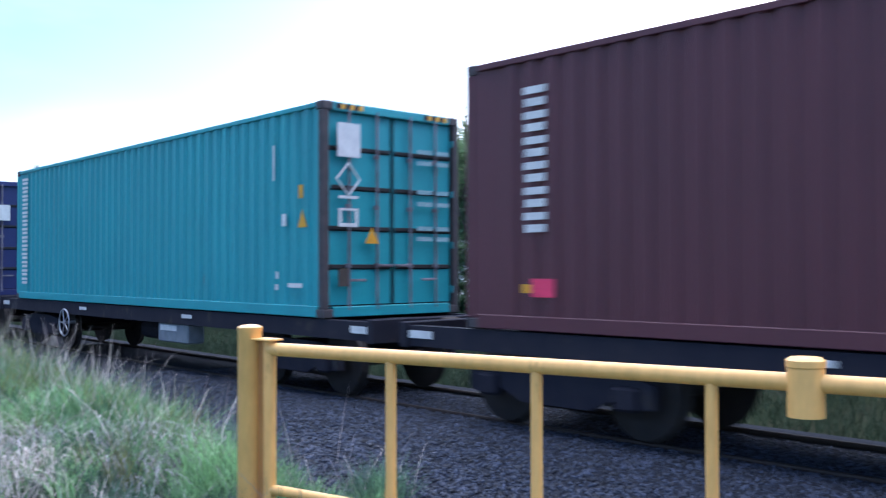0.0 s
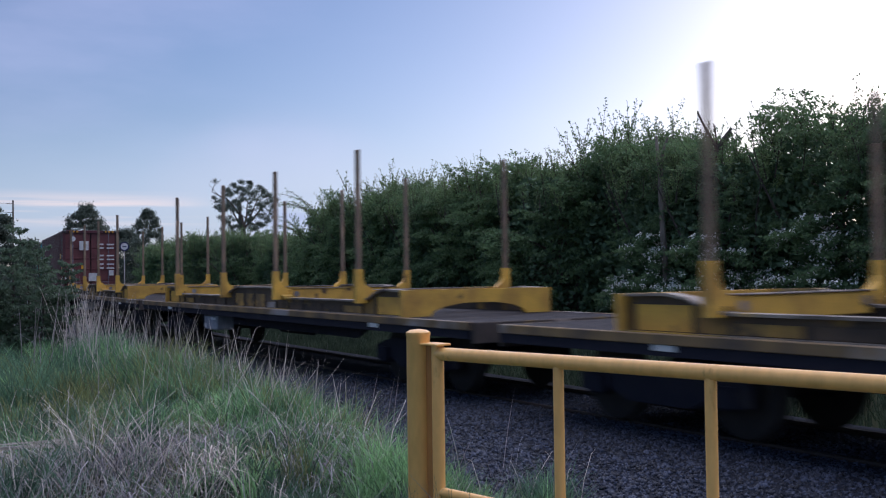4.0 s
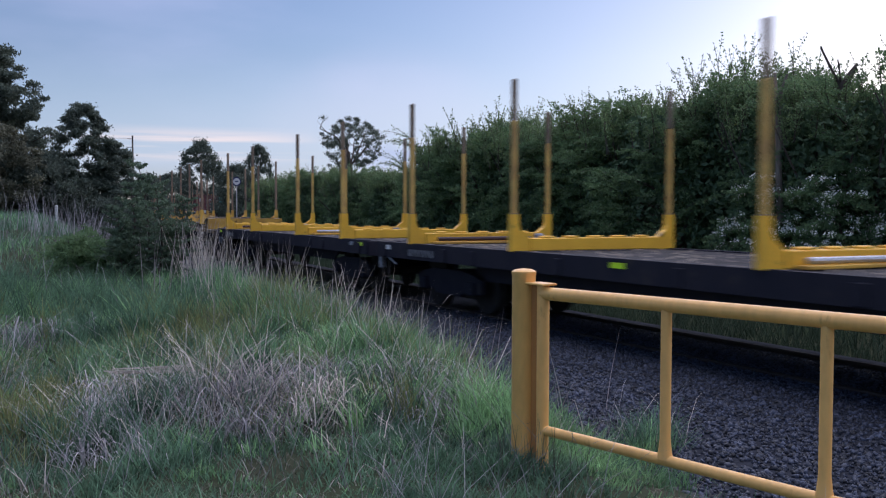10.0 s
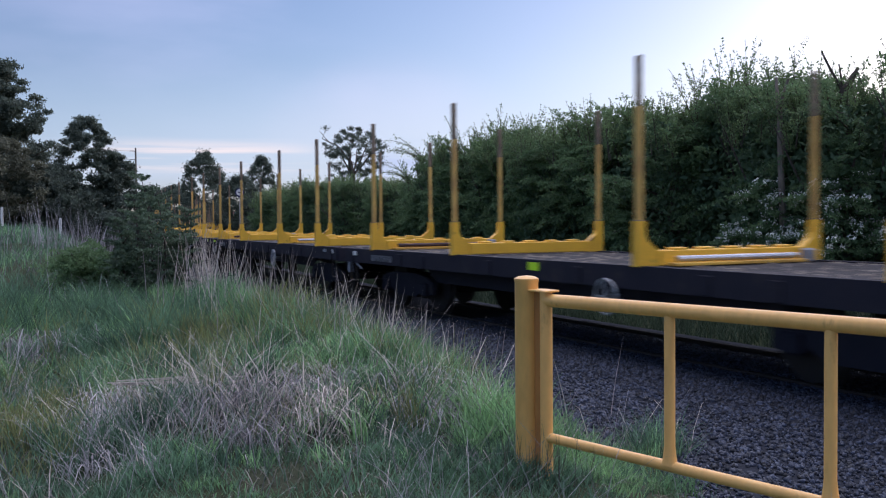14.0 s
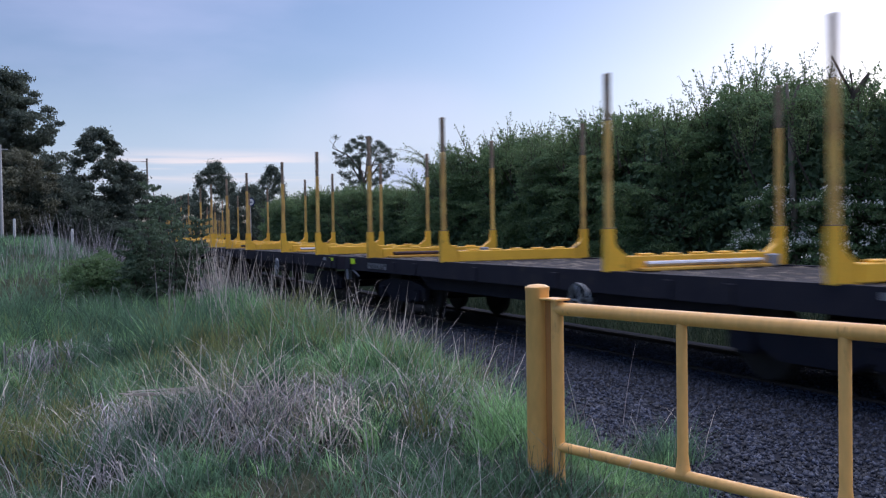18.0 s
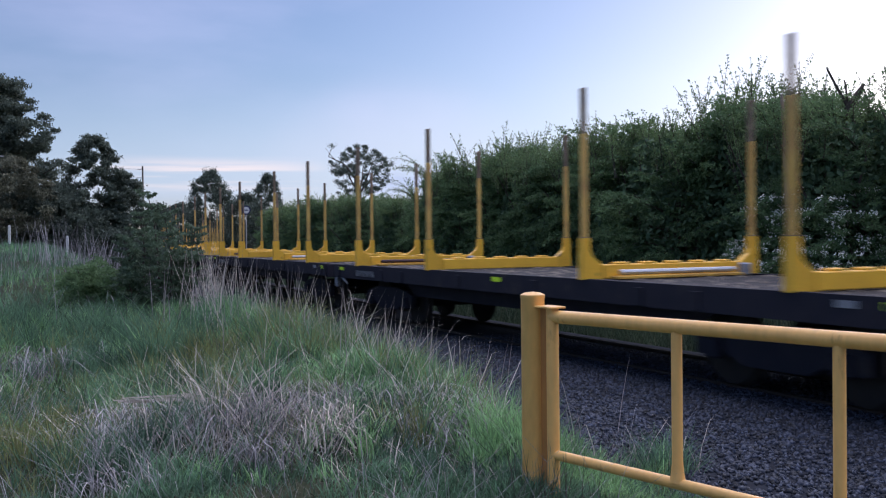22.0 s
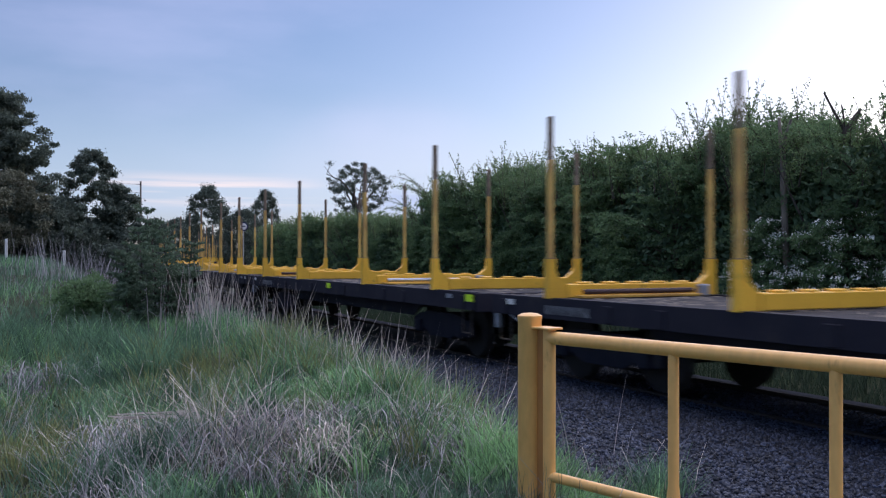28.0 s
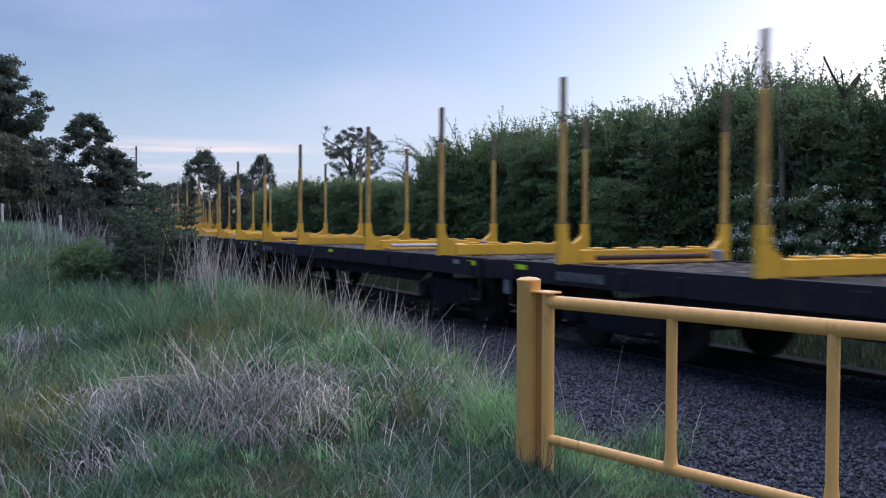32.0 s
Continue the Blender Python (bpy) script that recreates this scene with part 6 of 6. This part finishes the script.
reeds("dry_reeds", "stand of tall dry mauve-grey reeds beside the shrub", 210, 18.4, 14.6, 0.36, 1.15, 0.012, "straw_bright")
reeds("dry_reeds", "tall dry seed stalks at the ballast edge", 90, 23.5, 11.5, 0.55, 1.0, 0.013, "straw_bright")
reeds("dry_reeds", "tall dry seed stalks at the ballast edge", 60, 29.0, 9.0, 0.5, 0.85, 0.0095)
reeds("dry_reeds", "dry seed stalks against the dark ballast", 70, 26.5, 9.4, 0.6, 0.8, 0.012, "straw_bright")
reeds("dry_reeds", "dry seed stalks against the dark ballast", 50, 32.5, 7.9, 0.55, 0.68, 0.0095, "straw_bright")
reeds("dry_reeds", "thin dry stalks near the barrier", 30, 36.0, 7.0, 0.4, 0.6, 0.008)
reeds("dry_stems", "dark dry stems tangled round the foot of the barrier post", 46, 38.6, 5.35, 0.12, 0.42, 0.006, "litter")

def dry_tussock(seed, x, y, r, count):
    """Last year's tussock: long stalks that rise from one foot, arch over and hang to the ground all round."""
    g = np.random.default_rng(seed)
    n = count
    t = g.uniform(0, 2 * math.pi, n)
    reach, high = r * g.uniform(0.3, 1.4, n), r * g.uniform(0.12, 1.0, n)
    aside = np.stack([-np.sin(t), np.cos(t), 0 * t], 1) * (g.uniform(0.003, 0.006, n))[:, None]
    foot = g.normal(0, 0.3 * r, (n, 2))
    kink = g.normal(0, 0.12, n)
    v = np.empty((n, 10, 3))
    for k, u in enumerate((0.0, 0.25, 0.5, 0.75, 1.0)):
        a = t + kink * u
        c = np.stack([foot[:, 0] + np.cos(a) * reach * u, foot[:, 1] + np.sin(a) * reach * u, high * (2.6 * u - 2.3 * u * u) - 0.02], 1)
        v[:, 2 * k], v[:, 2 * k + 1] = c - aside * (1 - 0.6 * u), c + aside * (1 - 0.6 * u)
    i = 10 * np.arange(n)[:, None]
    f = np.concatenate([i + [[2 * k, 2 * k + 1, 2 * k + 3, 2 * k + 2]] for k in range(4)])
    return v.reshape(-1, 3) + np.array([x, y, ground_at(x, y)]), f


for kind, label, places in (("straw", "dry mauve-grey tussocks of fallen grass stalks", ((1, 1.75, 7.3, 0.45, 150), (2, 2.1, 6.9, 0.42, 130), (3, 1.5, 6.8, 0.36, 110), (4, 2.45, 6.2, 0.42, 150), (6, 2.2, 5.75, 0.36, 110), (7, 3.1, 6.35, 0.42, 140), (8, 1.7, 10.2, 0.55, 150), (9, 0.9, 10.6, 0.5, 110), (10, 3.6, 6.1, 0.4, 140), (11, 3.95, 5.8, 0.36, 120), (13, 4.15, 6.35, 0.34, 110), (14, 3.35, 5.6, 0.32, 90), (15, 1.3, 6.1, 0.28, 70))),
                            ("straw_bright", "bleached tussocks of fallen grass stalks", ((5, 2.75, 5.9, 0.4, 140), (12, 2.0, 7.25, 0.4, 60)))):
    vv, ff, n = [], [], 0
    for place in places:
        v, f = dry_tussock(*place)
        vv.append(v)
        ff.append(f + n)
        n += len(v)
    tagged(new("dry_tussocks", raw_mesh("dry_tussocks", np.concatenate(vv), np.concatenate(ff), M[kind])), label, "grass", kind="stuff")


def straw_bundle(x, y, turn):
    g = np.random.default_rng(61)
    b = empty("straw_bundle", "flattened bundle of long pale straw lying on the grass", "straw")
    for k in range(11):
        o, z = g.normal(0, 0.025), g.uniform(0, 0.035)
        a = limb_path((-0.35 + g.uniform(-0.12, 0.12), o, z), (1, g.normal(0, 0.05), -0.02), g.uniform(0.55, 0.9), g, 4, 0.03)
        bm = bmesh.new()
        add_limb(bm, a, 0.0055, 0.003, 4)
        part("stalk", bm, M["straw_bright"], b)
    b.matrix_basis = Matrix.Translation((x, y, ground_at(x, y) + 0.27)) @ Matrix.Rotation(turn, 4, "Z")
    return b


straw_bundle(2.05, 7.0, -0.26)
reeds("dry_brush", "mauve-grey dry brush behind the shrub", 420, 12.9, 20.0, 0.8, 1.05, 0.012, "straw")
for az, d, count, length in ((41.0, 8.4, 4, 0.42), (45.5, 7.4, 4, 0.45), (49.0, 6.6, 3, 0.36), (38.0, 9.6, 5, 0.4)):
    reeds("ballast_stalks", "single thin dry stalks growing in the ballast", count, az, d, 0.16, length, 0.007)
reeds("ballast_weeds", "small green weeds growing in the ballast", 60, 50.0, 5.6, 0.22, 0.16, 0.009, "grass")
reeds("ballast_weeds", "small green weeds growing in the ballast", 40, 43.0, 6.6, 0.16, 0.14, 0.009, "grass")
reeds("dry_reeds", "tall dry seed stalks above the grass mound", 80, 21.0, 12.5, 0.6, 1.05, 0.013)

# ---- sleepers, one by one ----
bm = box(0, 0, 0, 2.5, 0.25, 0.2, 0.015)
sleeper_mesh = mesh_of("sleeper", bm, M["concrete"])
for i in range(150):
    p, th = track(-6 + 0.68 * i)
    s = new("sleeper", sleeper_mesh)
    s.parent = line
    s.matrix_basis = Matrix.Translation((p.x, p.y, RAIL - 0.25)) @ Matrix.Rotation(-th, 4, "Z")

motions()
